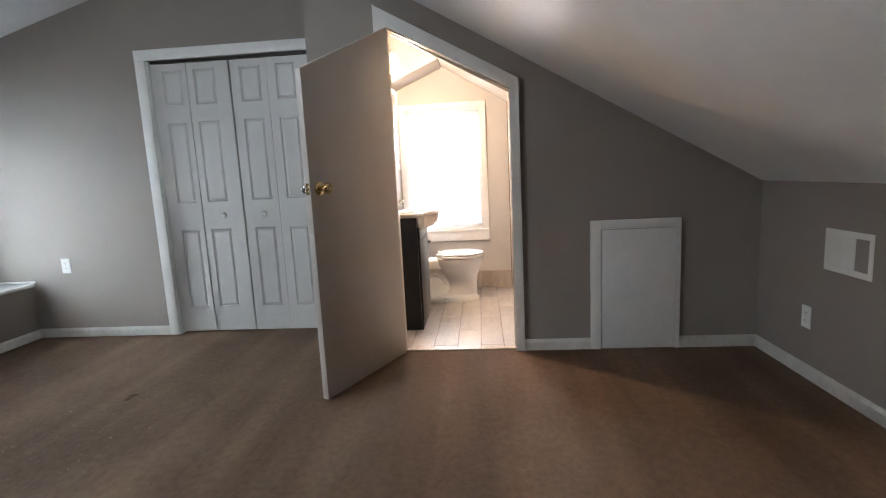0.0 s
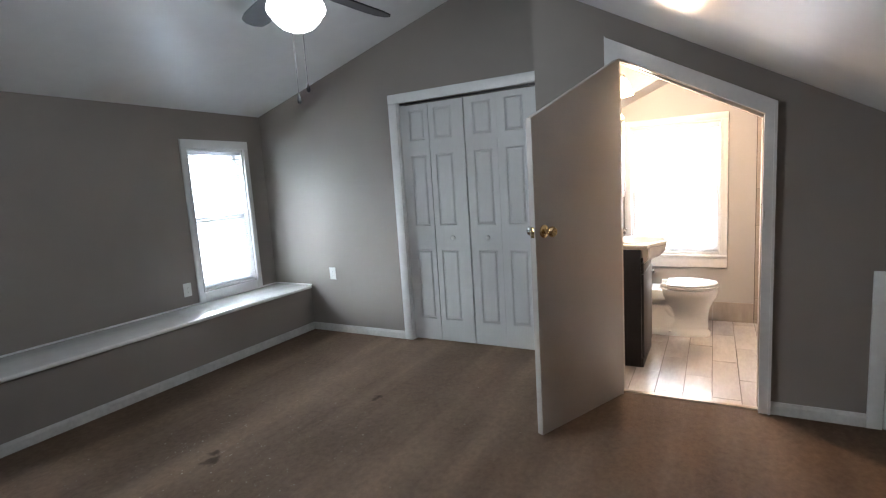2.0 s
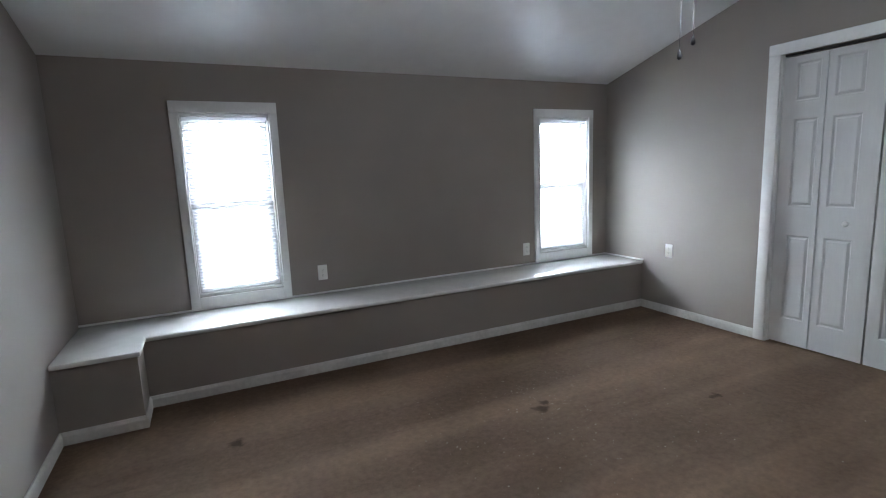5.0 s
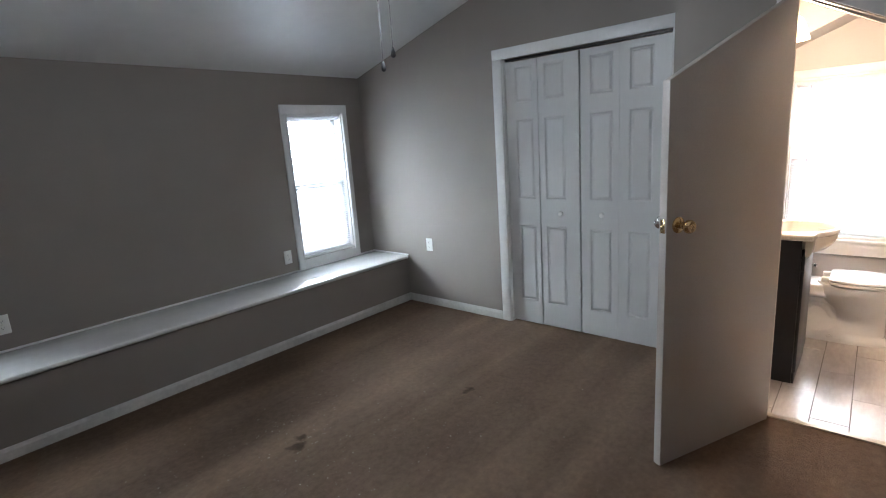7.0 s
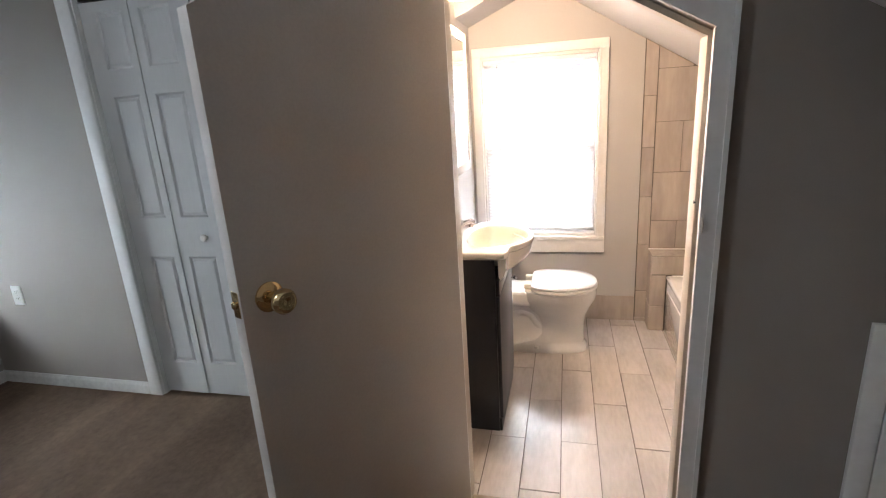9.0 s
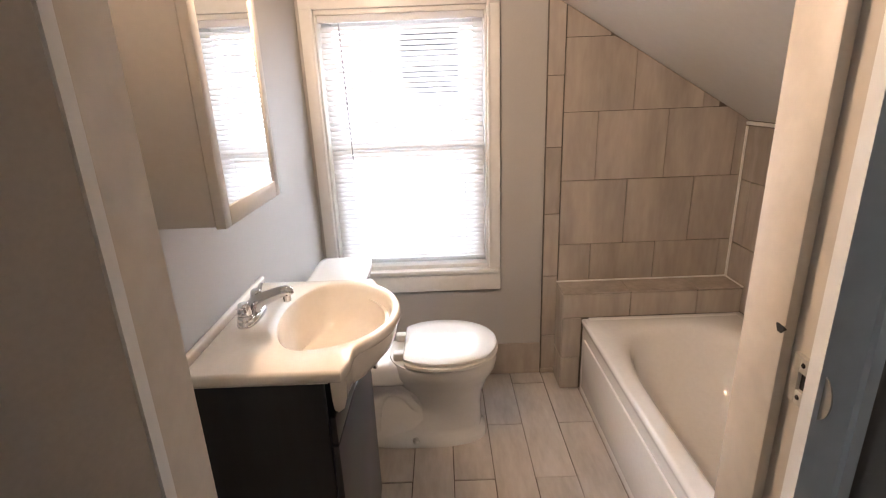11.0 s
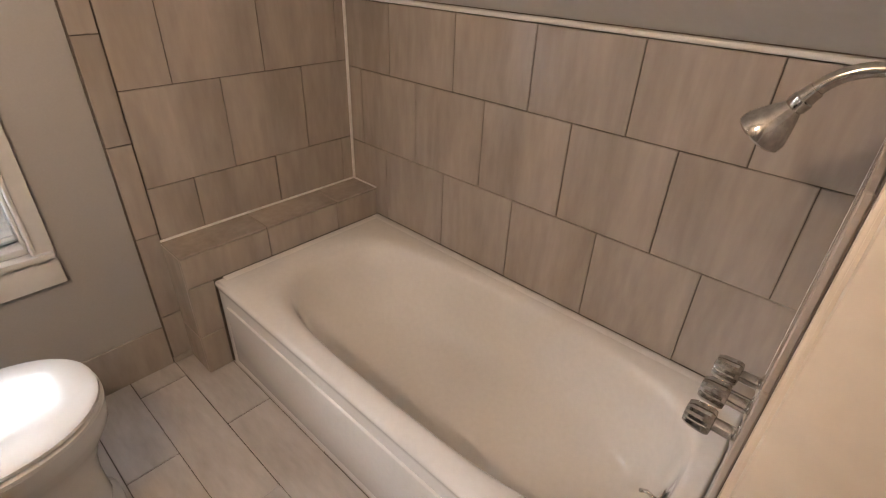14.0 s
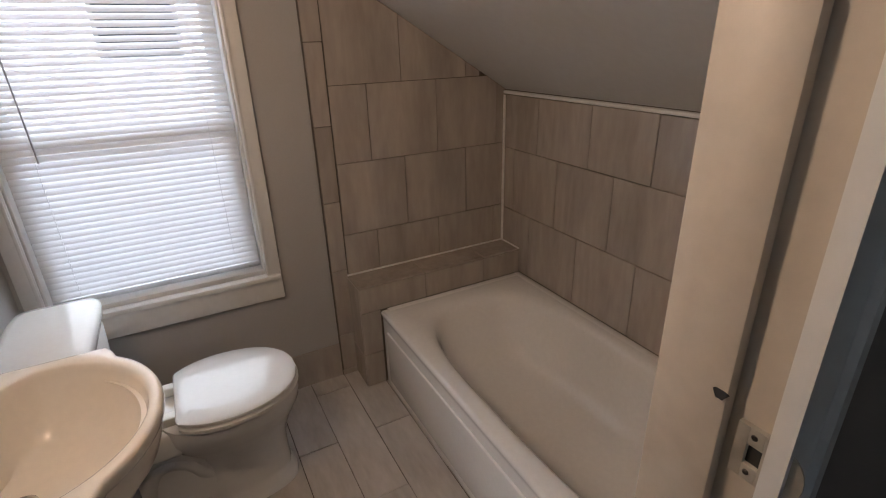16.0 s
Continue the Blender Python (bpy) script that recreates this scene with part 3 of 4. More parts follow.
add_box(bm, 0.003, CX1 - CX0 - 0.003, 0.03, 0.06, 2.024, 2.036)
finish(bm, "track", DARKMETAL, closet)
lathe("pivot", [(0, 0.006), (0.02, 0.006)], (-2.011 - CX0, 0.02, 2.022), DARKMETAL, closet, "z", 10)
bm = bmesh.new()
CT = 0.075
add_box(bm, CX0 - CT, CX0 + 0.004, YC - 0.018, YC, 0, CZ, 0.004)
add_box(bm, CX1 - 0.004, XCT, YC - 0.018, YC, 0, CZ, 0.004)
add_box(bm, CX0 - CT, XCT, YC - 0.02, YC, CZ, CZ + CT, 0.004)
add_box(bm, CX0 - 0.001, CX0 + 0.008, YC, YC + 0.12, 0, CZ)
add_box(bm, CX1 - 0.008, CX1 + 0.001, YC, YC + 0.12, 0, CZ)
structure(finish(bm, "trim_closet", TRIM, smooth=True), "white painted closet casing")

# ---- bathroom doorway ----
T0, T1 = -0.837, -0.002
bm = bmesh.new()
for y0, y1 in ((-0.018, 0.0),):
    add_prism(bm, [(T0, 0), (DX0 + 0.004, 0), (DX0 + 0.004, head(DX0) + 0.0), (T0, head(T0) + 0.09)], "y", y0, y1)
    add_prism(bm, [(DX1 - 0.012, 0), (T1, 0), (T1, head(T1) + 0.08), (DX1 - 0.012, head(DX1))], "y", y0, y1)
    add_prism(bm, [(T0, head(T0) + 0.082), (DX0 + 0.004, head(DX0 + 0.004) - 0.002), (DX1 - 0.004, head(DX1 - 0.004) - 0.002), (T1, head(T1) + 0.082)], "y", y0 - 0.002, y1)
add_prism(bm, [(T1 - 0.013, 0), (T1, 0), (T1, head(T1) + 0.080), (T1 - 0.013, head(T1 - 0.013) + 0.078)], "y", -0.026, -0.0182)
bmesh.ops.recalc_face_normals(bm, faces=bm.faces)
structure(finish(bm, "trim_bathroom_door", TRIM), "white painted door casing with sloping head")
bm = bmesh.new()
add_box(bm, DX0 - 0.02, DX0, 0.0, YT, 0, head(DX0))
add_box(bm, DX1, DX1 + 0.02, 0.0, YI, 0, head(DX1))
add_prism(bm, [(DX0 - 0.02, head(DX0) - 0.004), (DX1 + 0.02, head(DX1) - 0.004), (DX1 + 0.02, head(DX1) + 0.022), (DX0 - 0.02, head(DX0) + 0.03)], "y", 0.0, 0.1)
# stops
add_box(bm, DX1 - 0.015, DX1, 0.040, YI + 0.004, 0, head(DX1) - 0.01, 0.003)
add_prism(bm, [(DX0, head(DX0) - 0.02), (DX1, head(DX1) - 0.018), (DX1, head(DX1)), (DX0, head(DX0))], "y", 0.045, 0.085)
structure(finish(bm, "door_frame", JAMB, smooth=True), "chipped cream painted door jamb")
bm = bmesh.new()
for s, a, b in ((1, DX1, DX1 + 0.075), ):
    add_prism(bm, [(a, 0), (b, 0), (b, head(b) + 0.05), (a, head(a) + 0.05)], "y", YI, YI + 0.006)
    e = DX1 + 0.002 if s > 0 else DX0 - 0.002
    add_box(bm, min(e, e + s * 0.014), max(e, e + s * 0.014), YI + 0.004, YI + 0.009, 0, head(e) + 0.02, 0.002)
structure(finish(bm, "trim_bathroom_inside", JAMB, smooth=True), "cream painted inner door casing")
strike = thing("strike_plate", (DX1, 0.012, 1.092), "worn painted steel strike plate on the door jamb", "strike plate")
bm = bmesh.new()
for q in ((-0.006, 0.0, -0.016, -0.007, -0.029, 0.029), (-0.006, 0.0, 0.007, 0.018, -0.029, 0.029), (-0.006, 0.0, -0.007, 0.007, 0.010, 0.029), (-0.006, 0.0, -0.007, 0.007, -0.029, -0.012)):
    add_box(bm, *q, 0.0006)
# the rounded lip that reaches over the casing's edge
lip = [Vector((0, -0.016 - 0.027 * math.cos(a) ** 0.8, 0.029 * math.sin(a))) for a in [radians(-89.9 + 179.8 * k / 14) for k in range(15)]]
add_rings(bm, [[p + Vector((d, 0, 0)) for p in lip] for d in (-0.006, -0.0042)])
finish(bm, "plate", STEEL, strike, smooth=True)
box("recess", -0.0015, 0.0005, -0.007, 0.007, -0.012, 0.010, SLOT, strike, 0)
box("slot", -0.0066, -0.0059, -0.024, -0.012, -0.015, -0.006, SLOT, strike, 0)
for z in (-0.020, 0.020):
    lathe("screw", [(-0.006, 0.0032), (-0.0072, 0.002)], (0, 0.002, z), DARKMETAL, strike, "x", 10)
chip = thing("jamb_hole", (DX1 - 0.0148, 0.047, 1.142), "dark splintered hole in the jamb", "hole")
bm = bmesh.new()
add_rings(bm, [[Vector((-0.001, 0.006 * math.cos(a) * (1 + 0.3 * math.sin(3 * a)), 0.007 * math.sin(a) * (1 + 0.3 * math.cos(2 * a)))) for a in (i * math.pi / 8 for i in range(16))],
               [Vector((0.004, 0.007 * math.cos(a), 0.0045 * math.sin(a))) for a in (i * math.pi / 8 for i in range(16))]])
finish(bm, "hole", SLOT, chip)
structure(box("threshold", DX0, DX1, 0.012, 0.05, 0.0, 0.009, material("dull metal threshold", (0.42, 0.36, 0.28), 0.35, 0.5, vary=0.15, scale=12), bevel=0.004), "worn metal threshold strip")

# the open door: hinged at the casing, swung into the bedroom
door = new("bathroom_door")
tagged(door, "flat cream door with sloping top, standing open", "door")
LW = 0.735
HX, HY = -0.787, -0.016
ang = math.atan2(-0.672, -0.307)
door.matrix_basis = Matrix.Translation((HX, HY, 0)) @ Matrix.Rotation(ang, 4, "Z")
zt0, zt1 = 1.99, 1.647
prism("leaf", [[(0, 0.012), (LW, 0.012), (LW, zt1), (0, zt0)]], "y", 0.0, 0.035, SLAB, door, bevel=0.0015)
KZ, KX = 1.087, LW - 0.065
for s, y in ((-1, 0.0), (1, 0.035)):
    k = lathe("knob", [(y + s * d, r) for d, r in ((0, 0.033), (0.004, 0.033), (0.009, 0.026), (0.011, 0.012), (0.03, 0.011), (0.036, 0.02), (0.046, 0.0265), (0.058, 0.027), (0.066, 0.022), (0.068, 0.012), (0.066, 0.006))], (KX, 0, KZ), BRASS if s > 0 else CHROME, door, "y", 28)
box("latch_plate", LW - 0.001, LW + 0.0015, 0.006, 0.029, KZ - 0.028, KZ + 0.028, BRASS, door, 0.0005)
box("latch", LW, LW + 0.009, 0.012, 0.023, KZ - 0.007, KZ + 0.007, BRASS, door, 0.002)
for z in (0.2, 1.0, 1.75):
    lathe("hinge", [(z - 0.045, 0.006), (z + 0.045, 0.006)], (-0.004, -0.002, 0), BRASS, door, "z", 10)


# ---- outlets and small wall things ----
def outlet(at, turn, label="white duplex outlet plate on the wall"):
    o = new("outlet")
    tagged(o, label, "outlet", "wall outlets")
    o.matrix_basis = Matrix.Translation(at) @ Matrix.Rotation(radians(turn), 4, "Z")
    box("plate", -0.036, 0.036, -0.006, 0, -0.058, 0.058, PLASTIC, o, 0.003)
    for z in (-0.02, 0.02):
        bm = bmesh.new()
        add_rings(bm, [[Vector((0.0165 * math.cos(a), -0.0062 - d, z + max(-0.0115, min(0.0115, 0.0165 * math.sin(a))))) for a in (i * math.pi / 10 for i in range(20))] for d in (0, 0.0016)])
        finish(bm, "socket", PLASTIC, o)
        for x in (-0.006, 0.006):
            box("slot", x - 0.001, x + 0.001, -0.0085, -0.0076, z - 0.002, z + 0.006, SLOT, o, 0)
        box("slot", -0.002, 0.002, -0.0085, -0.0076, z - 0.008, z - 0.0045, SLOT, o, 0)
    lathe("screw", [(-0.006, 0.003), (-0.0075, 0.002)], (0, 0, 0), STEEL, o, "y", 8)
    return o


outlet((-3.475, YC, 0.570), 0)
outlet((XW, -2.373, 0.607), 90)
outlet((XW, -0.467, 0.590), 90)
outlet((XK, -0.460, 0.315), -90)

hookup = new("utility_box")
tagged(hookup, "white plastic recessed utility box on the knee wall", "utility box")
hookup.matrix_basis = Matrix.Translation((XK, -0.715, 0.685)) @ Matrix.Rotation(radians(-90), 4, "Z")
bm = bmesh.new()
for q in ((-0.148, 0.148, -0.006, 0, 0.072, 0.1), (-0.148, 0.148, -0.006, 0, -0.1, -0.072), (-0.148, -0.118, -0.006, 0, -0.072, 0.072), (0.02, 0.045, -0.006, 0, -0.072, 0.072), (0.125, 0.148, -0.006, 0, -0.072, 0.072)):
    add_box(bm, *q, 0.002)
finish(bm, "frame", PLASTIC, hookup)
box("cover", -0.118, 0.02, -0.0045, -0.0005, -0.072, 0.072, PLASTIC, hookup, 0.001)
# a flat plate: the recess's shade is put into its darker colour
box("recess", 0.045, 0.125, -0.002, -0.0005, -0.072, 0.072, material("shaded recess plastic", (0.30, 0.28, 0.25), 0.6, vary=0.1), hookup, 0)

panel = thing("access_panel", (0.68, 0, 0), "white painted access panel low in the wall", "access panel")
bm = bmesh.new()
A0, A1, AZ = 0.406 - 0.68, 0.938 - 0.68, 0.805
for q in ((A0, A0 + 0.062, -0.018, 0, 0, AZ), (A1 - 0.03, A1, -0.018, 0, 0, AZ), (A0 + 0.062, A1 - 0.03, -0.018, 0, AZ - 0.055, AZ)):
    add_box(bm, *q, 0.003)
finish(bm, "frame", TRIM, panel, smooth=True)
box("panel", A0 + 0.066, A1 - 0.032, -0.016, 0, 0.004, AZ - 0.059, TRIM, panel, 0.002)

# ---- ceiling fan ----
FX, FY = -1.93, -1.30
fan = thing("ceiling_fan", (FX, FY, 2.165), "dark ceiling fan with a lit white glass bowl", "ceiling fan")
ZT = roof_r(FX + 0.05) - 2.165
lathe("canopy", [(ZT + 0.03, 0.065), (ZT - 0.03, 0.065), (ZT - 0.07, 0.03)], (0, 0, 0), DARKMETAL, fan)
lathe("rod", [(ZT - 0.06, 0.012), (0.2, 0.012)], (0, 0, 0), DARKMETAL, fan)
lathe("motor", [(0.22, 0.03), (0.21, 0.1), (0.17, 0.125), (0.11, 0.125), (0.08, 0.09), (0.06, 0.06)], (0, 0, 0), DARKMETAL, fan, seg=32)
lathe("fitter", [(0.07, 0.06), (0.055, 0.108), (0.045, 0.116), (0.04, 0.108)], (0, 0, 0), DARKMETAL, fan, seg=32)
lathe("bowl", [(0.045, 0.112), (0.03, 0.124), (0.008, 0.130), (-0.01, 0.124), (-0.016, 0.115), (-0.042, 0.10), (-0.068, 0.072), (-0.084, 0.036), (-0.088, 0.004)], (0, 0, 0), SHADE, fan, seg=40)
for i in range(5):
    a = radians(12 + 72 * i)
    m = Matrix.Rotation(a, 4, "Z") @ Matrix.Rotation(radians(12), 4, "X")
    bm = bmesh.new()
    out = [(0.19, -0.05), (0.30, -0.062), (0.52, -0.066), (0.60, -0.055), (0.635, -0.02), (0.635, 0.02), (0.60, 0.055), (0.52, 0.066), (0.30, 0.062), (0.19, 0.05)]
    add_prism(bm, out, "z", -0.004, 0.004)
    add_box(bm, 0.09, 0.24, -0.018, 0.018, 0.004, 0.010)
    bmesh.ops.transform(bm, matrix=Matrix.Translation((0, 0, 0.12)) @ m, verts=bm.verts)
    finish(bm, "blade", BLADE, fan)
for x, y, z in ((0.055, -0.03, -0.335), (-0.015, -0.02, -0.375)):
    tube("pull_chain", [(x, y, 0.03), (x, y, z)], 0.0011, BLADE, fan, 6)
    lathe("pull", [(z + 0.012, 0.002), (z + 0.004, 0.005), (z - 0.012, 0.009), (z - 0.022, 0.009), (z - 0.028, 0.004)], (x, y, 0), BLADE, fan, seg=12)
lamp = new("fan_light", bpy.data.lights.new("fan_light", "POINT"))
lamp.data.energy, lamp.data.shadow_soft_size, lamp.data.color = FAN_WATTS, 0.09, (0.76, 0.88, 1.0)
lamp.parent = fan
lamp.location = (0, 0, -0.215)

# ---- bathroom shell ----
structure(box("floor_bathroom", BX0 - 0.1, BX1 + 0.3, 0.045, BY1 + 0.12, -0.1, -0.004, GROUT, bevel=0), "dark grout between floor tiles")
bm = bmesh.new()
for s0, s1, z0, z1 in ((BX0 - 0.1, BWX[0], 0, 2.5), (BWX[1], XK + 0.1, 0, 2.5), (BWX[0], BWX[1], 0, BWZ[0]), (BWX[0], BWX[1], BWZ[1], 2.5)):
    add_box(bm, s0, s1, BY1, BY1 + 0.16, z0, z1)
structure(finish(bm, "wall_bathroom_north", BATHWALL), "beige painted window wall")
bm = bmesh.new()
add_box(bm, BX0 - 0.1, BX0, YT, BY1, 0, 2.36)
add_box(bm, BX0 - 0.1, XR + 0.1, YT, YT + 0.05, 0, 2.3)
structure(finish(bm, "wall_bathroom_west", BATHWALL), "pale painted wall behind the vanity")
bm = bmesh.new()
add_box(bm, BX1 + 0.01, BX1 + 0.08, YI, BY1, 0, 1.232)
structure(finish(bm, "wall_bathroom_east", GROUT), "wall behind the tub tiles")
structure(prism("ceiling_soffit", [[(-0.575, 2.115), (BX0, 1.925), (BX0, roof_b(BX0) - 0.001), (-0.575, roof_b(-0.575) - 0.001)]], "y", 1.40, BY1, BATHWALL), "sloping painted soffit beside the window")

# ---- tub ----
TX0, TX1, TY0, TY1 = TUB_X, BX1 + 0.0005, YI + 0.013, TUB_Y1 - 0.0015
tub = thing("bathtub", ((TX0 + TX1) / 2, (TY0 + TY1) / 2, 0), "white enamelled alcove bathtub with a panelled apron", "bathtub")


def tub_ring(inset, z, power, dy0=0.0, dy1=0.0):
    cx, cy = 0.0, (dy0 - dy1) / 2
    rx = (TX1 - TX0) / 2 - inset
    ry = (TY1 - TY0) / 2 - inset - (dy0 + dy1) / 2
    if power < 30:
        return oval(cx, cy, z, rx, ry, 96, power)
    ring = []
    for i in range(96):
        a = 2 * math.pi * i / 96
        c, s = math.cos(a), math.sin(a)
        k = 1 / max(abs(c), abs(s))
        ring.append(Vector((cx + rx * c * k, cy + ry * s * k, z)))
    return ring


rows = [tub_ring(0.005, 0.0, 90), tub_ring(0.005, TUB_H - 0.045, 90), tub_ring(0.003, TUB_H - 0.03, 80), tub_ring(0.0, TUB_H - 0.022, 50), tub_ring(0.0, TUB_H - 0.012, 50), tub_ring(0.004, TUB_H - 0.003, 40), tub_ring(0.012, TUB_H, 30),
        tub_ring(0.050, TUB_H - 0.0003, 3.9, -0.015, 0.035), tub_ring(0.062, TUB_H - 0.003, 3.6, -0.02, 0.042), tub_ring(0.072, TUB_H - 0.010, 3.4, -0.022, 0.048), tub_ring(0.079, TUB_H - 0.022, 3.3, -0.024, 0.055), tub_ring(0.086, TUB_H - 0.06, 3.2, -0.025, 0.070),
        tub_ring(0.100, TUB_H - 0.15, 3.1, -0.025, 0.110), tub_ring(0.122, TUB_H - 0.235, 3.1, -0.025, 0.155), tub_ring(0.145, TUB_H - 0.272, 3.0, -0.028, 0.185), tub_ring(0.180, TUB_H - 0.292, 3.0, -0.04, 0.215), tub_ring(0.25, TUB_H - 0.300, 2.9, -0.09, 0.27)]
rings("shell", rows, ENAMEL, tub, close_start=False, angle=60)
hx = -(TX1 - TX0) / 2
bm = bmesh.new()
hy = (TY1 - TY0) / 2
add_box(bm, hx - 0.002, hx + 0.010, -hy + 0.05, hy - 0.05, 0.04, TUB_H - 0.085, 0.005, 3)
finish(bm, "apron_panel", ENAMEL, tub, smooth=True)
bm = bmesh.new()
add_box(bm, -hx - 0.03, -hx + 0.0005, -hy, hy, TUB_H - 0.03, TUB_H + 0.001, 0.001)
add_box(bm, hx + 0.03, -hx, hy - 0.03, hy + 0.0005, TUB_H - 0.03, TUB_H + 0.0005, 0.001)
finish(bm, "flange", ENAMEL, tub, smooth=True)
lathe("drain", [(0.053, 0.036), (0.056, 0.036), (0.057, 0.028), (0.055, 0.02), (0.055, 0.006)], (0.0, -hy + 0.215, 0.0), CHROME, tub, seg=24)
ov = lathe("overflow_plate", [(0, 0.036), (0.004, 0.036), (0.008, 0.028), (0.010, 0.006)], (0, -hy + 0.070, 0.27), NICKEL, tub, "y", 24)
tube("trip_lever", [(0, -hy + 0.08, 0.27), (0.0, -hy + 0.105, 0.277), (-0.014, -hy + 0.118, 0.284)], 0.005, NICKEL, tub, 8)

# ---- shower fittings on the end wall ----
TCX = 0.555
for i, x in enumerate((TCX + 0.085, TCX, TCX - 0.085)):
    v = thing("tub_valve", (x, YI, VZ), "worn chrome tub valve with fluted handle on the wall", "valve", "tub valves")
    lathe("flange", [(0, 0.034), (0.004, 0.034), (0.014, 0.024), (0.018, 0.015)], (0, 0, 0), NICKEL, v, "y", 24)
    lathe("stem", [(0.015, 0.014), (0.05, 0.013), (0.055, 0.016)], (0, 0, 0), NICKEL, v, "y", 16)
    bm = bmesh.new()
    hr = []
    for d, r in ((0.05, 0.012), (0.052, 0.024), (0.058, 0.0275), (0.09, 0.026), (0.1, 0.021), (0.102, 0.008)):
        hr.append([Vector(((r - (0.0035 if k % 3 == 0 and r > 0.015 else 0)) * math.cos(2 * math.pi * k / 24), d, (r - (0.0035 if k % 3 == 0 and r > 0.015 else 0)) * math.sin(2 * math.pi * k / 24))) for k in range(24)])
    add_rings(bm, hr)
    finish(bm, "handle", NICKEL, v, smooth=True, angle=30)
shower = thing("shower_head", (TCX, YI, SZ), "worn nickel shower head on a bent arm", "shower head")
lathe("flange", [(0, 0.03), (0.003, 0.03), (0.012, 0.018), (0.014, 0.012)], (0, 0, 0), NICKEL, shower, "y", 24)
arm = bend((0, 0, 0), (0, 0.085, 0.014), (0, 0.118, -0.045), 10)
tube("arm", arm, 0.0105, NICKEL, shower, 14)
hd = (Vector(arm[-1]) - Vector(arm[-2])).normalized()
base = Vector(arm[-1])
q = hd.to_track_quat("Z", "Y").to_matrix().to_4x4()
hrow = []
for d, r in ((-0.012, 0.0125), (0.006, 0.0135), (0.008, 0.016), (0.02, 0.016), (0.024, 0.014), (0.034, 0.02), (0.055, 0.031), (0.068, 0.037), (0.08, 0.038), (0.084, 0.034), (0.083, 0.01)):
    hrow.append([base + q @ Vector((r * math.cos(2 * math.pi * k / 28), r * math.sin(2 * math.pi * k / 28), d)) for k in range(28)])
rings("head", hrow, NICKEL, shower, angle=35)
lathe("thread_tape", [(0, 0.0125), (0.010, 0.0125)], (0, 0.01, 0.002), CAULK, shower, "y", 14)

# ---- vanity ----
VX, VY0, VY1, VZT = -0.694, 0.462, 0.962, 0.830
vanity = thing("bathroom_vanity", (BX0, (VY0 + VY1) / 2, 0), "small dark espresso vanity cabinet with white sink top", "vanity")
vo = Matrix.Translation((-BX0, -(VY0 + VY1) / 2, 0))


def vpart(ob):
    ob.parent = vanity
    ob.matrix_parent_inverse = vo
    return ob


bm = bmesh.new()
add_box(bm, BX0 + 0.002, VX - 0.018, VY0, VY0 + 0.016, 0.0, VZT, 0.002)
add_box(bm, BX0 + 0.002, VX - 0.018, VY1 - 0.016, VY1, 0.0, VZT, 0.002)
add_box(bm, BX0 + 0.002, BX0 + 0.012, VY0 + 0.016, VY1 - 0.016, 0.0, VZT)
add_box(bm, BX0 + 0.012, VX - 0.018, VY0 + 0.016, VY1 - 0.016, 0.07, 0.086)
vpart(finish(bm, "body", NAVY, smooth=True))
vpart(box("door", VX - 0.016, VX, VY0 + 0.004, VY1 - 0.004, 0.07, 0.658, NAVY, bevel=0.003))
vpart(box("drawer_front", VX - 0.016, VX, VY0 + 0.004, VY1 - 0.004, 0.664, 0.736, NAVY, bevel=0.003))
vpart(box("toe_board", VX - 0.018, VX - 0.006, VY0 + 0.004, VY1 - 0.004, 0.0, 0.064, NAVY, bevel=0.002))
vpart(lathe("knob", [(VX, 0.005), (VX + 0.012, 0.005), (VX + 0.016, 0.012), (VX + 0.024, 0.013), (VX + 0.028, 0.007)], (0, VY1 - 0.045, 0.595), CHROME, axis="x", seg=16))

# sink top: a slab whose front swells round the bowl
N = 72
SCX, SCY, STZ = -0.777, (VY0 + VY1) / 2 + 0.033, 0.864


def top_edge(a, grow=0.0):
    """The slab's outline by angle about the bowl: a shallow box with a swelling front."""
    c, s = math.cos(a), math.sin(a)
    x0, x1, y0, y1 = BX0 + 0.003 - grow, -0.655 + grow, VY0 - 0.018 - grow, VY1 + 0.018 + grow
    tx = (x1 - SCX) / c if c > 1e-6 else ((x0 - SCX) / c if c < -1e-6 else 1e9)
    ty = (y1 - SCY) / s if s > 1e-6 else ((y0 - SCY) / s if s < -1e-6 else 1e9)
    t = min(tx, ty)
    e = 1 / math.sqrt((c / (0.212 + grow)) ** 2 + (s / (0.236 + grow)) ** 2)
    if c > 0:
        t = max(t, e) if abs(s * t) < (y1 - SCY) * 0.97 or t == tx else t
    return t


def srow(f, z, drift=0.0):
    """A ring about the bowl; drift carries it towards the drain."""
    return [Vector((SCX - 0.045 * drift + f(a) * math.cos(a), SCY - 0.017 * drift + f(a) * math.sin(a), z)) for a in (2 * math.pi * i / N for i in range(N))]


def bowl(k):
    return lambda a: k / math.sqrt((math.cos(a) / (0.190 if math.cos(a) > 0 else 0.098)) ** 2 + (math.sin(a) / 0.199) ** 2)


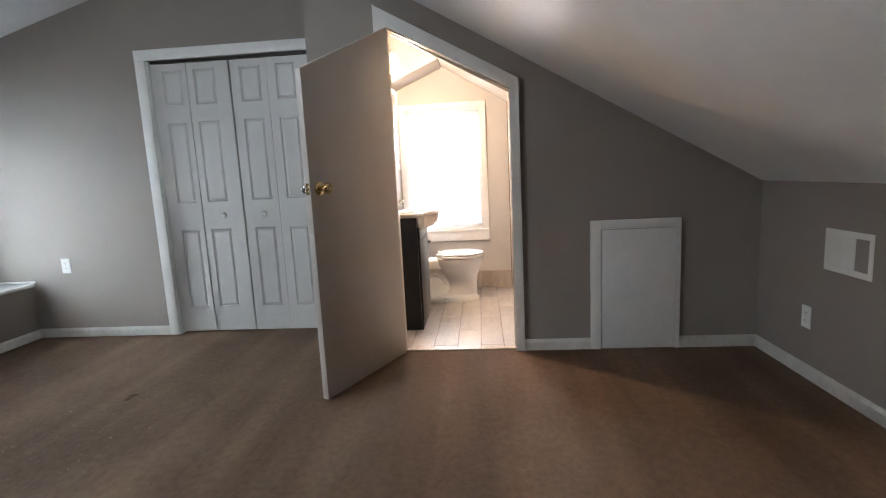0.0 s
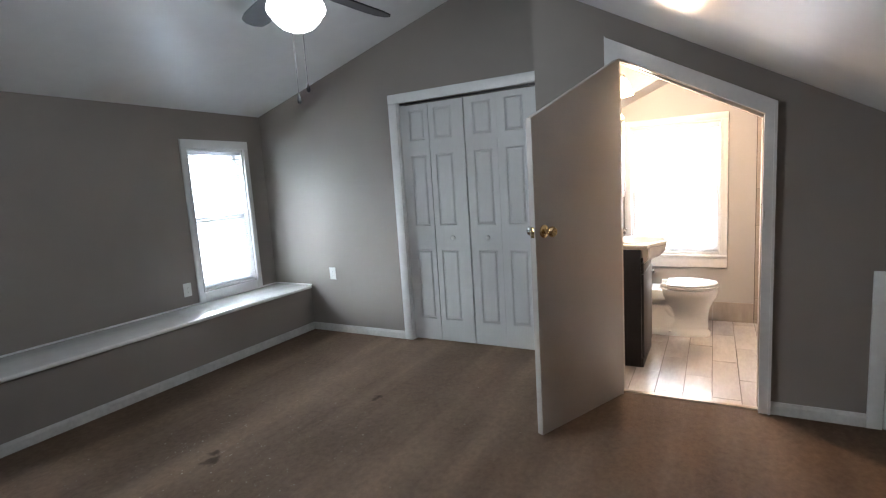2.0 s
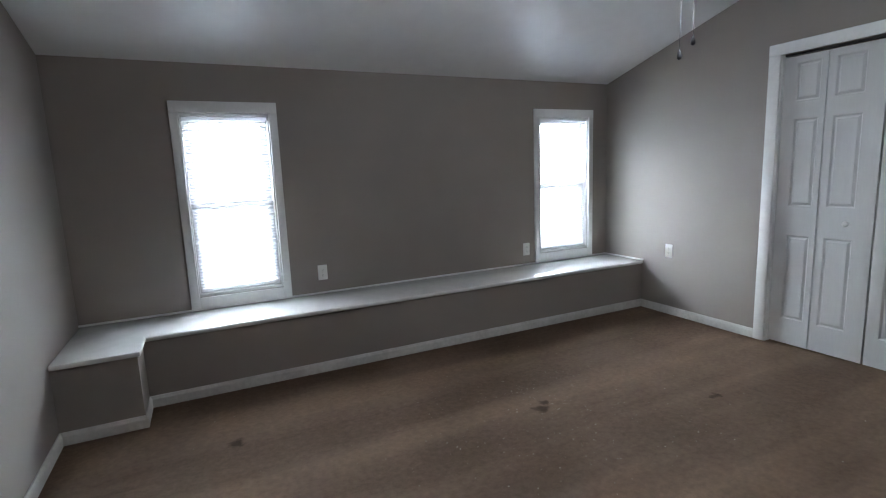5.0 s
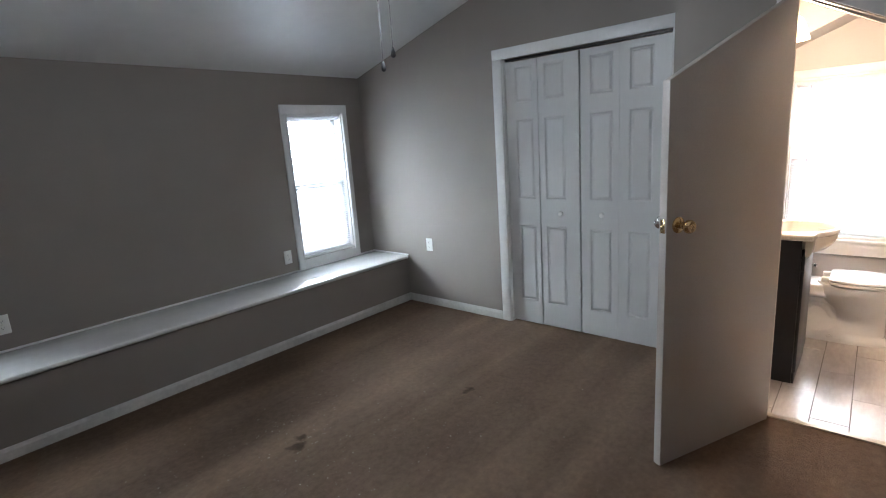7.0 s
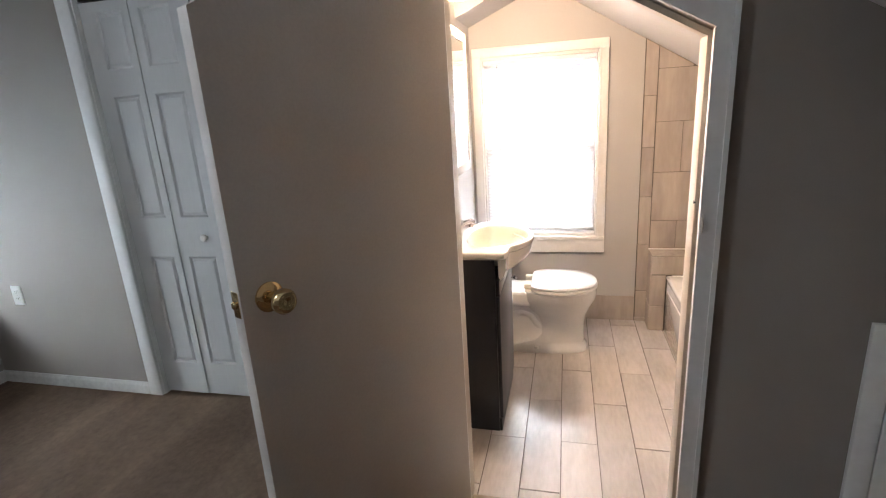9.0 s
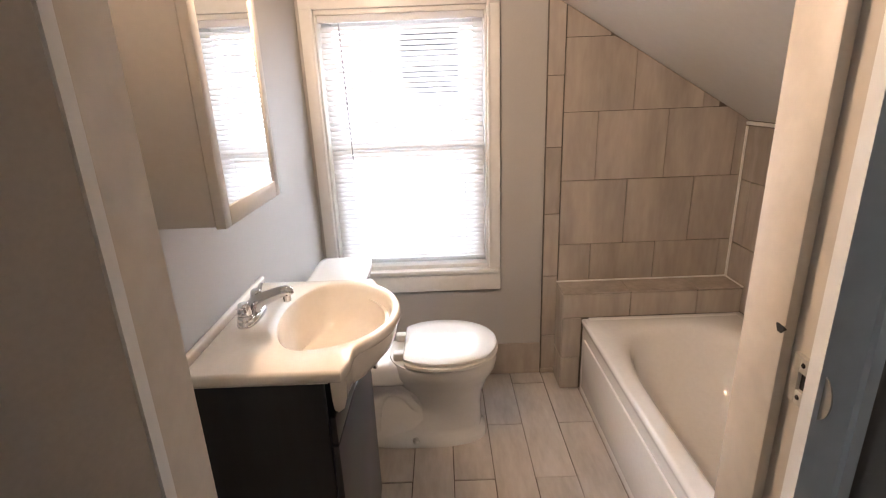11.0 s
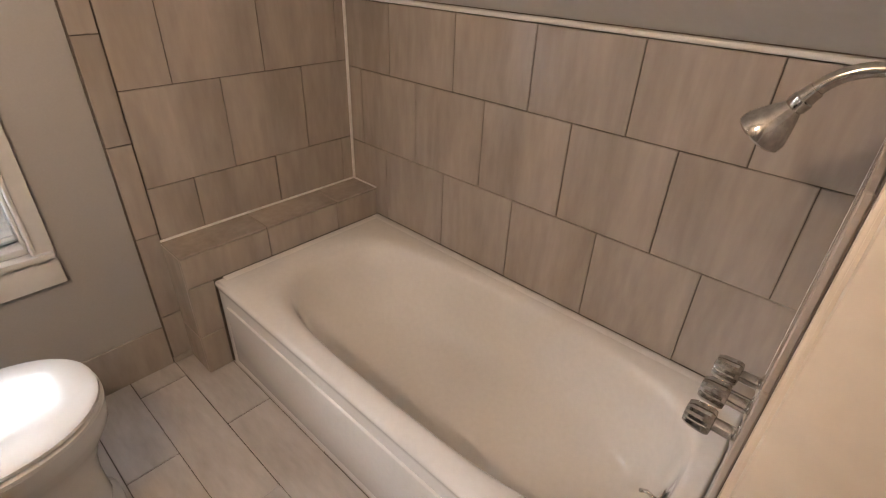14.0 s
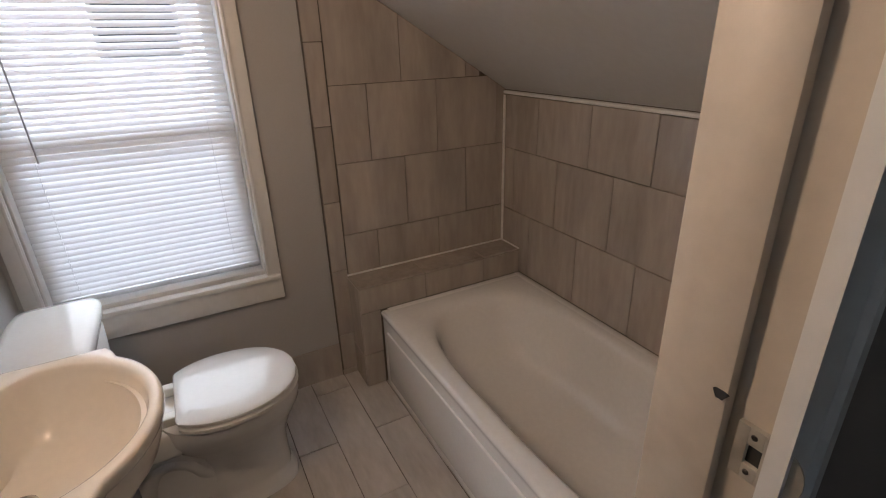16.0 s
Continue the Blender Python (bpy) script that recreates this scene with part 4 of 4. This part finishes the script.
rows = [srow(lambda a: top_edge(a) * 0.80 if math.cos(a) > 0.3 else top_edge(a) * 0.97, VZT - (0.0)), srow(lambda a: top_edge(a) - 0.012, VZT + 0.001), srow(lambda a: top_edge(a) - 0.002, VZT + 0.008), srow(top_edge, VZT + 0.016), srow(top_edge, STZ - 0.008), srow(lambda a: top_edge(a) - 0.003, STZ - 0.002), srow(lambda a: top_edge(a) - 0.009, STZ),
        srow(bowl(1.03), STZ - 0.0008), srow(bowl(1.0), STZ - 0.004), srow(bowl(0.98), STZ - 0.014), srow(bowl(0.92), STZ - 0.045), srow(bowl(0.81), STZ - 0.088), srow(bowl(0.66), STZ - 0.114, 0.1), srow(bowl(0.5), STZ - 0.128, 0.55), srow(lambda a: 0.036, STZ - 0.1345, 0.8), srow(lambda a: 0.031, STZ - 0.137, 0.8), srow(lambda a: 0.006, STZ - 0.138, 0.8)]
vpart(rings("sink_top", rows, MARBLE, close_start=False, angle=55))
# the bowl's belly under the swelling front
rows = [[Vector((VX - 0.004 + max(0.0, (SCX + top_edge(a) * math.cos(a) - VX - 0.004)) * k, SCY + top_edge(a) * math.sin(a) * (0.92 - 0.1 * (1 - k)), z)) for a in [radians(-74 + 148 * i / 24) for i in range(25)]] for k, z in ((0.99, VZT + 0.004), (0.98, VZT - 0.02), (0.90, VZT - 0.05), (0.66, VZT - 0.08), (0.10, VZT - 0.104))]
bm = bmesh.new()
gr = [[bm.verts.new(p) for p in r] for r in rows]
for a, b in zip(gr, gr[1:]):
    for i in range(24):
        bm.faces.new((a[i], a[i + 1], b[i + 1], b[i]))
vpart(finish(bm, "bowl_front", MARBLE, smooth=True, angle=60))
vpart(box("backsplash", BX0 + 0.002, BX0 + 0.02, VY0 - 0.016, VY1 + 0.016, STZ - 0.002, STZ + 0.022, MARBLE, bevel=0.006, seg=3))
vpart(lathe("drain", [(STZ - 0.150, 0.028), (STZ - 0.1345, 0.028), (STZ - 0.1325, 0.0245), (STZ - 0.1340, 0.020), (STZ - 0.1375, 0.018)], (SCX - 0.036, SCY - 0.0136, 0), CHROME, seg=24))
vpart(lathe("stopper", [(STZ - 0.1372, 0.0170), (STZ - 0.1355, 0.0160), (STZ - 0.1372, 0.011), (STZ - 0.1350, 0.008), (STZ - 0.1345, 0.002)], (SCX - 0.036, SCY - 0.0136, 0), DARKMETAL, seg=20))

faucet = thing("sink_faucet", (-0.950, SCY - 0.018, STZ), "chrome two-handle centreset faucet on the sink", "faucet")
faucet.scale = (0.88, 0.88, 0.88)
rings("base", [oval(0, 0, 0, 0.030, 0.080, 40, 2.6), oval(0, 0, 0.008, 0.030, 0.080, 40, 2.6), oval(0, 0, 0.016, 0.026, 0.075, 40, 2.6), oval(0, 0, 0.021, 0.021, 0.068, 40, 2.6)], CHROME, faucet)
for y in (-0.051, 0.051):
    lathe("handle_base", [(0.014, 0.0235), (0.024, 0.0225), (0.030, 0.0195), (0.032, 0.017)], (0, y, 0), CHROME, faucet, seg=24)
    lathe("handle", [(0.032, 0.0175), (0.034, 0.0200), (0.040, 0.0200), (0.058, 0.0165), (0.066, 0.0145), (0.068, 0.012), (0.0685, 0.004)], (0, y, 0), CHROME, faucet, seg=24)
    q = 1 if y > 0 else -1
    rings("handle_lever", [[Vector((0.002 + w * math.cos(a), y + q * d, z + h * math.sin(a))) for a in (k * math.pi / 5 for k in range(10))] for d, z, w, h in ((0.008, 0.054, 0.009, 0.006), (0.02, 0.058, 0.008, 0.005), (0.038, 0.066, 0.0065, 0.0035), (0.046, 0.070, 0.005, 0.0025))], CHROME, faucet, angle=50)
sp = [Vector(p) for p in ((0.0, 0, 0.014), (0.006, 0, 0.034), (0.022, 0, 0.050), (0.045, 0, 0.060), (0.072, 0, 0.070), (0.098, 0, 0.079), (0.112, 0, 0.081), (0.119, 0, 0.078), (0.122, 0, 0.070))]
tube("spout", sp, 0.012, CHROME, faucet, 18, radii=[0.024, 0.0245, 0.0225, 0.0205, 0.0185, 0.017, 0.0165, 0.0155, 0.011])
lathe("aerator", [(0.048, 0.0095), (0.050, 0.0115), (0.068, 0.0115)], (0.110, 0, 0), CHROME, faucet, seg=18)

# ---- medicine cabinet ----
mc = thing("medicine_cabinet", (BX0, 0.615, 1.466), "white medicine cabinet with mirrored door on the wall", "cabinet")
box("body", 0.002, 0.148, -0.166, 0.166, -0.285, 0.285, BATHWHITE, mc, 0.003)
bm = bmesh.new()
for q in ((0.150, 0.169, -0.169, -0.139, -0.288, 0.288), (0.150, 0.169, 0.139, 0.169, -0.288, 0.288), (0.150, 0.169, -0.139, 0.139, 0.250, 0.288), (0.150, 0.169, -0.139, 0.139, -0.288, -0.250)):
    add_box(bm, *q, 0.0015)
finish(bm, "door_frame", BATHWHITE, mc, smooth=True)
box("mirror", 0.152, 0.165, -0.140, 0.140, -0.251, 0.251, MIRROR, mc, 0.0)

vl = thing("vanity_light", (BX0 + 0.11, 0.62, 1.98), "warm lit bell-shaded wall lamp above the medicine cabinet", "wall lamp")
lathe("plate", [(-0.109, 0.06), (-0.098, 0.06), (-0.09, 0.045)], (0, 0, 0), CHROME, vl, "x", 24)
lathe("neck", [(-0.092, 0.012), (0.07, 0.012)], (0, 0, 0), CHROME, vl, "x", 16)
lathe("socket", [(0.035, 0.02), (0.0, 0.024), (-0.01, 0.02)], (0.07, 0, 0), CHROME, vl, "z", 20)
lathe("shade", [(0.012, 0.022), (0.0, 0.034), (-0.03, 0.052), (-0.07, 0.062), (-0.105, 0.074), (-0.107, 0.071), (-0.07, 0.058), (-0.03, 0.047), (-0.004, 0.03)], (0.07, 0, 0), BULB, vl, "z", 28)
lamp = new("vanity_bulb", bpy.data.lights.new("vanity_bulb", "POINT"))
lamp.data.energy, lamp.data.shadow_soft_size, lamp.data.color = VANITY_WATTS, 0.05, (1.0, 0.72, 0.50)
lamp.parent = vl
lamp.location = (0.07, 0, -0.165)

# ---- toilet ----
TYC = 1.362
wc = thing("toilet", (-0.648, TYC, 0), "white two-piece toilet with closed lid", "toilet")
rows = [oval(0.085, 0, 0.0, 0.272, 0.118, 48, 2.8), oval(0.085, 0, 0.028, 0.270, 0.116, 48, 2.8), oval(0.085, 0, 0.045, 0.250, 0.096, 48, 2.7), oval(0.150, 0, 0.065, 0.190, 0.090, 48, 2.5), oval(0.185, 0, 0.11, 0.152, 0.088, 48, 2.4), oval(0.190, 0, 0.17, 0.148, 0.090, 48, 2.4), oval(0.188, 0, 0.225, 0.160, 0.102, 48, 2.3), oval(0.178, 0, 0.28, 0.196, 0.135, 48, 2.2, 0.05),
        oval(0.18, 0, 0.33, 0.222, 0.165, 48, 2.1, 0.04), oval(0.185, 0, 0.37, 0.222, 0.182, 48, 2.1, 0.04), oval(0.185, 0, 0.392, 0.218, 0.182, 48, 2.1, 0.04), oval(0.185, 0, 0.396, 0.205, 0.17, 48, 2.1, 0.04)]
rings("bowl", rows, CHINA, wc, angle=60)
bm = bmesh.new()
add_box(bm, -0.16, 0.03, -0.115, 0.115, 0.29, 0.385, 0.02, 3)
add_box(bm, -0.36, -0.10, -0.13, 0.13, 0.33, 0.40, 0.02, 3)
finish(bm, "deck", CHINA, wc, smooth=True)
rings("pedestal_web", [oval(0.00, 0, z, rx, ry, 32, 3.0) for z, rx, ry in ((0.03, 0.20, 0.100), (0.06, 0.185, 0.082), (0.16, 0.175, 0.077), (0.26, 0.175, 0.080), (0.34, 0.19, 0.10))], CHINA, wc, angle=60)
for s in (-1, 1):
    pts = [Vector((0.16, s * 0.015, 0.12)), Vector((0.09, s * 0.036, 0.13)), Vector((0.06, s * 0.044, 0.17))] + bend((0.03, s * 0.047, 0.22), (-0.07, s * 0.047, 0.29), (-0.10, s * 0.047, 0.16), 8) + [Vector((-0.105, s * 0.047, 0.10)), Vector((-0.105, s * 0.047, 0.02))]
    tube("trapway", pts, 0.037, CHINA, wc, 18)
    lathe("bolt_cap", [(0.028, 0.014), (0.04, 0.012), (0.046, 0.004)], (0.06, s * 0.112, 0), CHINA, wc, seg=14)
    bm = bmesh.new()
    add_box(bm, -0.012, 0.040, s * 0.078 - 0.017, s * 0.078 + 0.017, 0.398, 0.430, 0.006, 3)
    finish(bm, "hinge", PLASTIC, wc, smooth=True)
rows = [oval(0.19, 0, 0.399, 0.214, 0.186, 56, 2.15, 0.03), oval(0.19, 0, 0.403, 0.220, 0.192, 56, 2.15, 0.03), oval(0.19, 0, 0.413, 0.220, 0.192, 56, 2.15, 0.03), oval(0.19, 0, 0.417, 0.214, 0.186, 56, 2.15, 0.03)]
rings("seat", [flat_back(r, 0.034) for r in rows], PLASTIC, wc, angle=50)
rows = [oval(0.192, 0, 0.4195, 0.208, 0.182, 56, 2.2, 0.03), oval(0.192, 0, 0.424, 0.214, 0.188, 56, 2.2, 0.03), oval(0.192, 0, 0.432, 0.213, 0.187, 56, 2.2, 0.03), oval(0.192, 0, 0.438, 0.203, 0.177, 56, 2.2, 0.03), oval(0.192, 0, 0.441, 0.15, 0.13, 56, 2.1, 0.03), oval(0.192, 0, 0.442, 0.05, 0.05, 56, 2, 0)]
rings("lid", [flat_back(r, 0.030 + 0.006 * (i in (0, 3)) + 0.03 * (i == 4) + 0.12 * (i == 5)) for i, r in enumerate(rows)], CHINA, wc, angle=50)
rows = [oval(-0.212, 0, z, rx, ry, 48, 7) for z, rx, ry in ((0.395, 0.085, 0.165), (0.41, 0.095, 0.178), (0.55, 0.1, 0.187), (0.70, 0.104, 0.193), (0.706, 0.098, 0.187))]
rings("tank", rows, CHINA, wc, angle=60)
rows = [oval(-0.212, 0, z, rx, ry, 48, 7) for z, rx, ry in ((0.706, 0.108, 0.198), (0.712, 0.114, 0.204), (0.734, 0.114, 0.204), (0.742, 0.108, 0.198), (0.745, 0.09, 0.18))]
rings("tank_lid", rows, CHINA, wc, angle=60)
tube("flush_lever", [(-0.112, -0.12, 0.66), (-0.087, -0.12, 0.66), (-0.085, -0.08, 0.655), (-0.085, -0.05, 0.65)], 0.006, CHROME, wc, 10)
tube("supply_pipe", [(-0.26, -0.10, 0.40), (-0.26, -0.12, 0.25), (-0.33, -0.13, 0.17), (-0.370, -0.13, 0.16)], 0.006, CHROME, wc, 8)

# ---- tiled ledge behind the tub ----
LX0, LZ = 0.095, 0.503
bm = bmesh.new()
add_box(bm, LX0 + 0.008, BX1 + 0.01, TUB_Y1 + 0.006, BY1, 0.0, LZ - 0.006)
LEDGE = structure(finish(bm, "wall_ledge", GROUT), "tiled ledge at the end of the tub")
bm = bmesh.new()
add_box(bm, LX0 + 0.002, LX0 + 0.012, BY1 - 0.022, BY1 - 0.014, 0.0, LZ, 0.002)
add_box(bm, LX0, BX1, BY1 - 0.024, BY1 - 0.016, LZ, LZ + 0.007, 0.002)
add_box(bm, BX1 - 0.010, BX1 - 0.001, BY1 - 0.026, BY1 - 0.016, LZ, 1.21, 0.002)
add_box(bm, BX1 - 0.009, BX1 - 0.001, TUB_Y1 - 0.004, BY1 - 0.02, LZ - 0.002, LZ + 0.004, 0.001)
structure(finish(bm, "trim_caulk", CAULK), "white caulk lines")
bm = bmesh.new()
add_box(bm, BX1 - 0.010, BX1 + 0.012, YI, BY1, 1.215, 1.229, 0.004, 2)
structure(finish(bm, "trim_tile_top", TRIM, smooth=True), "white trim along the top of the tub tiles")
bm = bmesh.new()
add_box(bm, BX1 - 0.012, BX1 - 0.001, YI + 0.0, YI + 0.014, TUB_H, 1.214, 0.003)
structure(finish(bm, "trim_corner", CAULK), "white caulk in the tub corner")

# end wall lining beside the doorway
ENDW = structure(box("wall_tub_end", TUB_X - 0.02, BX1, YI + 0.0005, YI + 0.004, 0.0, 1.214, GROUT, bevel=0), "wall behind the end tiles")


# ---- tiles, piece by piece ----
def tile_mesh(w, h, t, axis, mat, bevel=0.0018):
    """A tile w by h (along its run and up), t thick, facing along the axis, about its own centre."""
    bm = bmesh.new()
    if axis == "y":
        add_box(bm, -w / 2, w / 2, -t / 2, t / 2, -h / 2, h / 2, bevel, 1)
    elif axis == "x":
        add_box(bm, -t / 2, t / 2, -w / 2, w / 2, -h / 2, h / 2, bevel, 1)
    else:
        add_box(bm, -w / 2, w / 2, -h / 2, h / 2, -t / 2, t / 2, bevel, 1)
    bmesh.ops.recalc_face_normals(bm, faces=bm.faces)
    me = bpy.data.meshes.new("tile")
    bm.to_mesh(me)
    bm.free()
    me.materials.append(mat)
    return me


MESHES = {}


def tile(parent, at, w, h, axis, mat, t=0.009):
    key = (round(w, 4), round(h, 4), axis, mat.name, t)
    if key not in MESHES:
        MESHES[key] = tile_mesh(w, h, t, axis, mat)
    ob = new("tile", MESHES[key])
    ob.parent = parent
    r = random.uniform(-0.0006, 0.0006)
    ob.location = Vector(at) + Vector((r, r, r))
    return ob


G = 0.0027


def run(parent, row, joints, lo, hi, z0, z1, place, axis, mat):
    """One course of tiles between lo and hi, cut at the joints."""
    cuts = [lo, *[j for j in sorted(joints) if lo + 0.012 < j < hi - 0.012], hi]
    for a, b in zip(cuts, cuts[1:]):
        tile(parent, place((a + b) / 2, (z0 + z1) / 2), b - a - G, z1 - z0 - G, axis, mat)


EAST = bpy.data.objects["wall_bathroom_east"]
for (z0, z1), js in (((TUB_H + 0.002, 0.678), (0.343, 0.643, 0.947, 1.254, 1.566)), ((0.678, 0.973), (0.186, 0.484, 0.781, 1.092, 1.400, 1.70)), ((0.973, 1.213), (0.331, 0.624, 0.931, 1.228, 1.535))):
    run(EAST, 0, js, YI + 0.006, BY1 - 0.018, z0, z1, lambda s, z: (BX1 + 0.0055, s, z), "x", WALLTILE)

NORTH = bpy.data.objects["wall_bathroom_north"]
back = structure(box("wall_tile_bed", 0.025, BX1 + 0.01, BY1 - 0.010, BY1 - 0.002, 0.0, 1.21, GROUT, bevel=0), "grout behind the end wall tiles")
upper = prism("wall_tile_bed_upper", [[(0.025, 1.21), (BX1, 1.21), (BX1, roof_b(BX1)), (0.025, roof_b(0.025))]], "y", BY1 - 0.010, BY1 - 0.002, GROUT)
structure(upper)
for (z0, z1), js in (((LZ + 0.004, 0.691), (0.251, 0.556, 0.862)), ((0.691, 0.995), (0.402, 0.705))):
    run(NORTH, 0, js, 0.101, BX1, z0, z1, lambda s, z: (s, BY1 - 0.0125, z), "y", WALLTILE)


def cut_tile(x0, x1, z0, z1):
    """A tile trimmed to the slope of the ceiling."""
    top = lambda x: min(z1, roof_b(x) - 0.002)
    xs = [x0 + G / 2 + (x1 - x0 - G) * i / 6 for i in range(7)]
    pts = [(x, top(x) - G / 2) for x in xs if top(x) - z0 > 0.006]
    if len(pts) < 2:
        return
    p = prism("tile", [[(pts[0][0], z0 + G / 2), (pts[-1][0], z0 + G / 2), *pts[::-1]]], "y", BY1 - 0.017, BY1 - 0.008, WALLTILE, NORTH)


for x0, x1, z0, z1 in ((0.101, 0.253, 0.995, 1.297), (0.253, 0.562, 0.995, 1.297), (0.562, 0.868, 0.995, 1.297), (0.868, BX1, 0.995, 1.297), (0.101, 0.404, 1.297, 1.60), (0.404, 0.706, 1.297, 1.60), (0.706, BX1, 1.297, 1.60), (0.101, 0.288, 1.60, 1.9), (0.288, 0.42, 1.60, 1.9), (0.028, 0.099, 1.452, 1.9)):
    cut_tile(x0, x1, z0, z1)
for z0, z1 in ((0.216, 0.534), (0.534, 0.842), (0.842, 1.148), (1.148, 1.452)):
    tile(NORTH, (0.0635, BY1 - 0.0125, (z0 + z1) / 2), 0.068, z1 - z0 - G, "y", WALLTILE)
tile(NORTH, (0.0635, BY1 - 0.0125, 0.122), 0.066, 0.184, "y", WALLTILE)
tile(NORTH, (0.0610, BY1 - 0.0125, 0.014), 0.068, 0.026, "y", WALLTILE)
for x0, x1 in ((-0.28, 0.0265), (-0.585, -0.28), (-0.89, -0.585)):
    tile(NORTH, ((x0 + x1) / 2, BY1 - 0.0055, 0.086), x1 - x0 - G, 0.172, "y", WALLTILE)

# ledge: top, front and end
for x0, x1 in ((LX0, 0.406), (0.406, 0.712), (0.712, BX1)):
    tile(LEDGE, ((x0 + x1) / 2, (TUB_Y1 + BY1) / 2 - 0.008, LZ - 0.0045), x1 - x0 - G, BY1 - TUB_Y1 - 0.016, "z", WALLTILE)
    tile(LEDGE, ((x0 + x1) / 2, TUB_Y1 + 0.0035, (TUB_H + LZ) / 2 - 0.005), x1 - x0 - G, LZ - TUB_H - 0.013, "y", WALLTILE)
for z0, z1 in ((0.002, 0.17), (0.17, TUB_H - 0.001)):
    tile(LEDGE, ((LX0 + TUB_X) / 2, TUB_Y1 + 0.0035, (z0 + z1) / 2), TUB_X - LX0 - G, z1 - z0 - G, "y", WALLTILE)
for z0, z1 in ((0.0, 0.165), (0.165, LZ - 0.01)):
    tile(LEDGE, (LX0 + 0.0045, (TUB_Y1 + BY1) / 2, (z0 + z1) / 2), BY1 - TUB_Y1 - 0.02, z1 - z0 - G, "x", WALLTILE)

# end wall by the doorway
for (z0, z1), js in (((TUB_H + 0.002, 0.678), (0.39, 0.695)), ((0.678, 0.973), (0.54, 0.845)), ((0.973, 1.213), (0.39, 0.695))):
    run(ENDW, 0, js, TUB_X, BX1 - 0.012, z0, z1, lambda s, z: (s, YI + 0.0085, z), "y", WALLTILE)

# floor planks
FLOOR = bpy.data.objects["floor_bathroom"]
cols = [BX0, -0.906, -0.750, -0.594, -0.437, -0.281, -0.128, 0.030, 0.186, 0.24]
for i, (a, b) in enumerate(zip(cols, cols[1:])):
    js = [0.430, 1.060, 1.690] if i % 2 == 0 else [0.116, 0.747, 1.377]
    cuts = [0.052, *js, BY1]
    for y0, y1 in zip(cuts, cuts[1:]):
        tile(FLOOR, ((a + b) / 2, (y0 + y1) / 2, -0.0045), b - a - G, y1 - y0 - G, "z", FLOORTILE)

# crumbs trodden into the carpet
bm = bmesh.new()
random.seed(71)
for k in range(420):
    far = random.random() < 0.35
    x = random.gauss(-2.55, 0.34 if not far else 0.7)
    y = random.gauss(-1.62, 0.36 if not far else 0.9)
    if not (XW + 0.7 < x < 0.9 and YS + 0.2 < y < -0.15):
        continue
    r = random.uniform(0.0012, 0.0034)
    bmesh.ops.create_icosphere(bm, subdivisions=1, radius=r, matrix=Matrix.Translation((x, y, r * 0.4)) @ Matrix.Rotation(random.uniform(0, 3), 4, "Z") @ Matrix.Diagonal((1.0, random.uniform(0.5, 1.8), 0.6, 1)))
crumbs = finish(bm, "carpet_crumbs", material("pale dry crumbs", (0.42, 0.36, 0.28), 0.9, vary=0.4, scale=9, bump=0))
tagged(crumbs, "pale dry crumbs scattered over the brown carpet", "crumbs", kind="stuff")
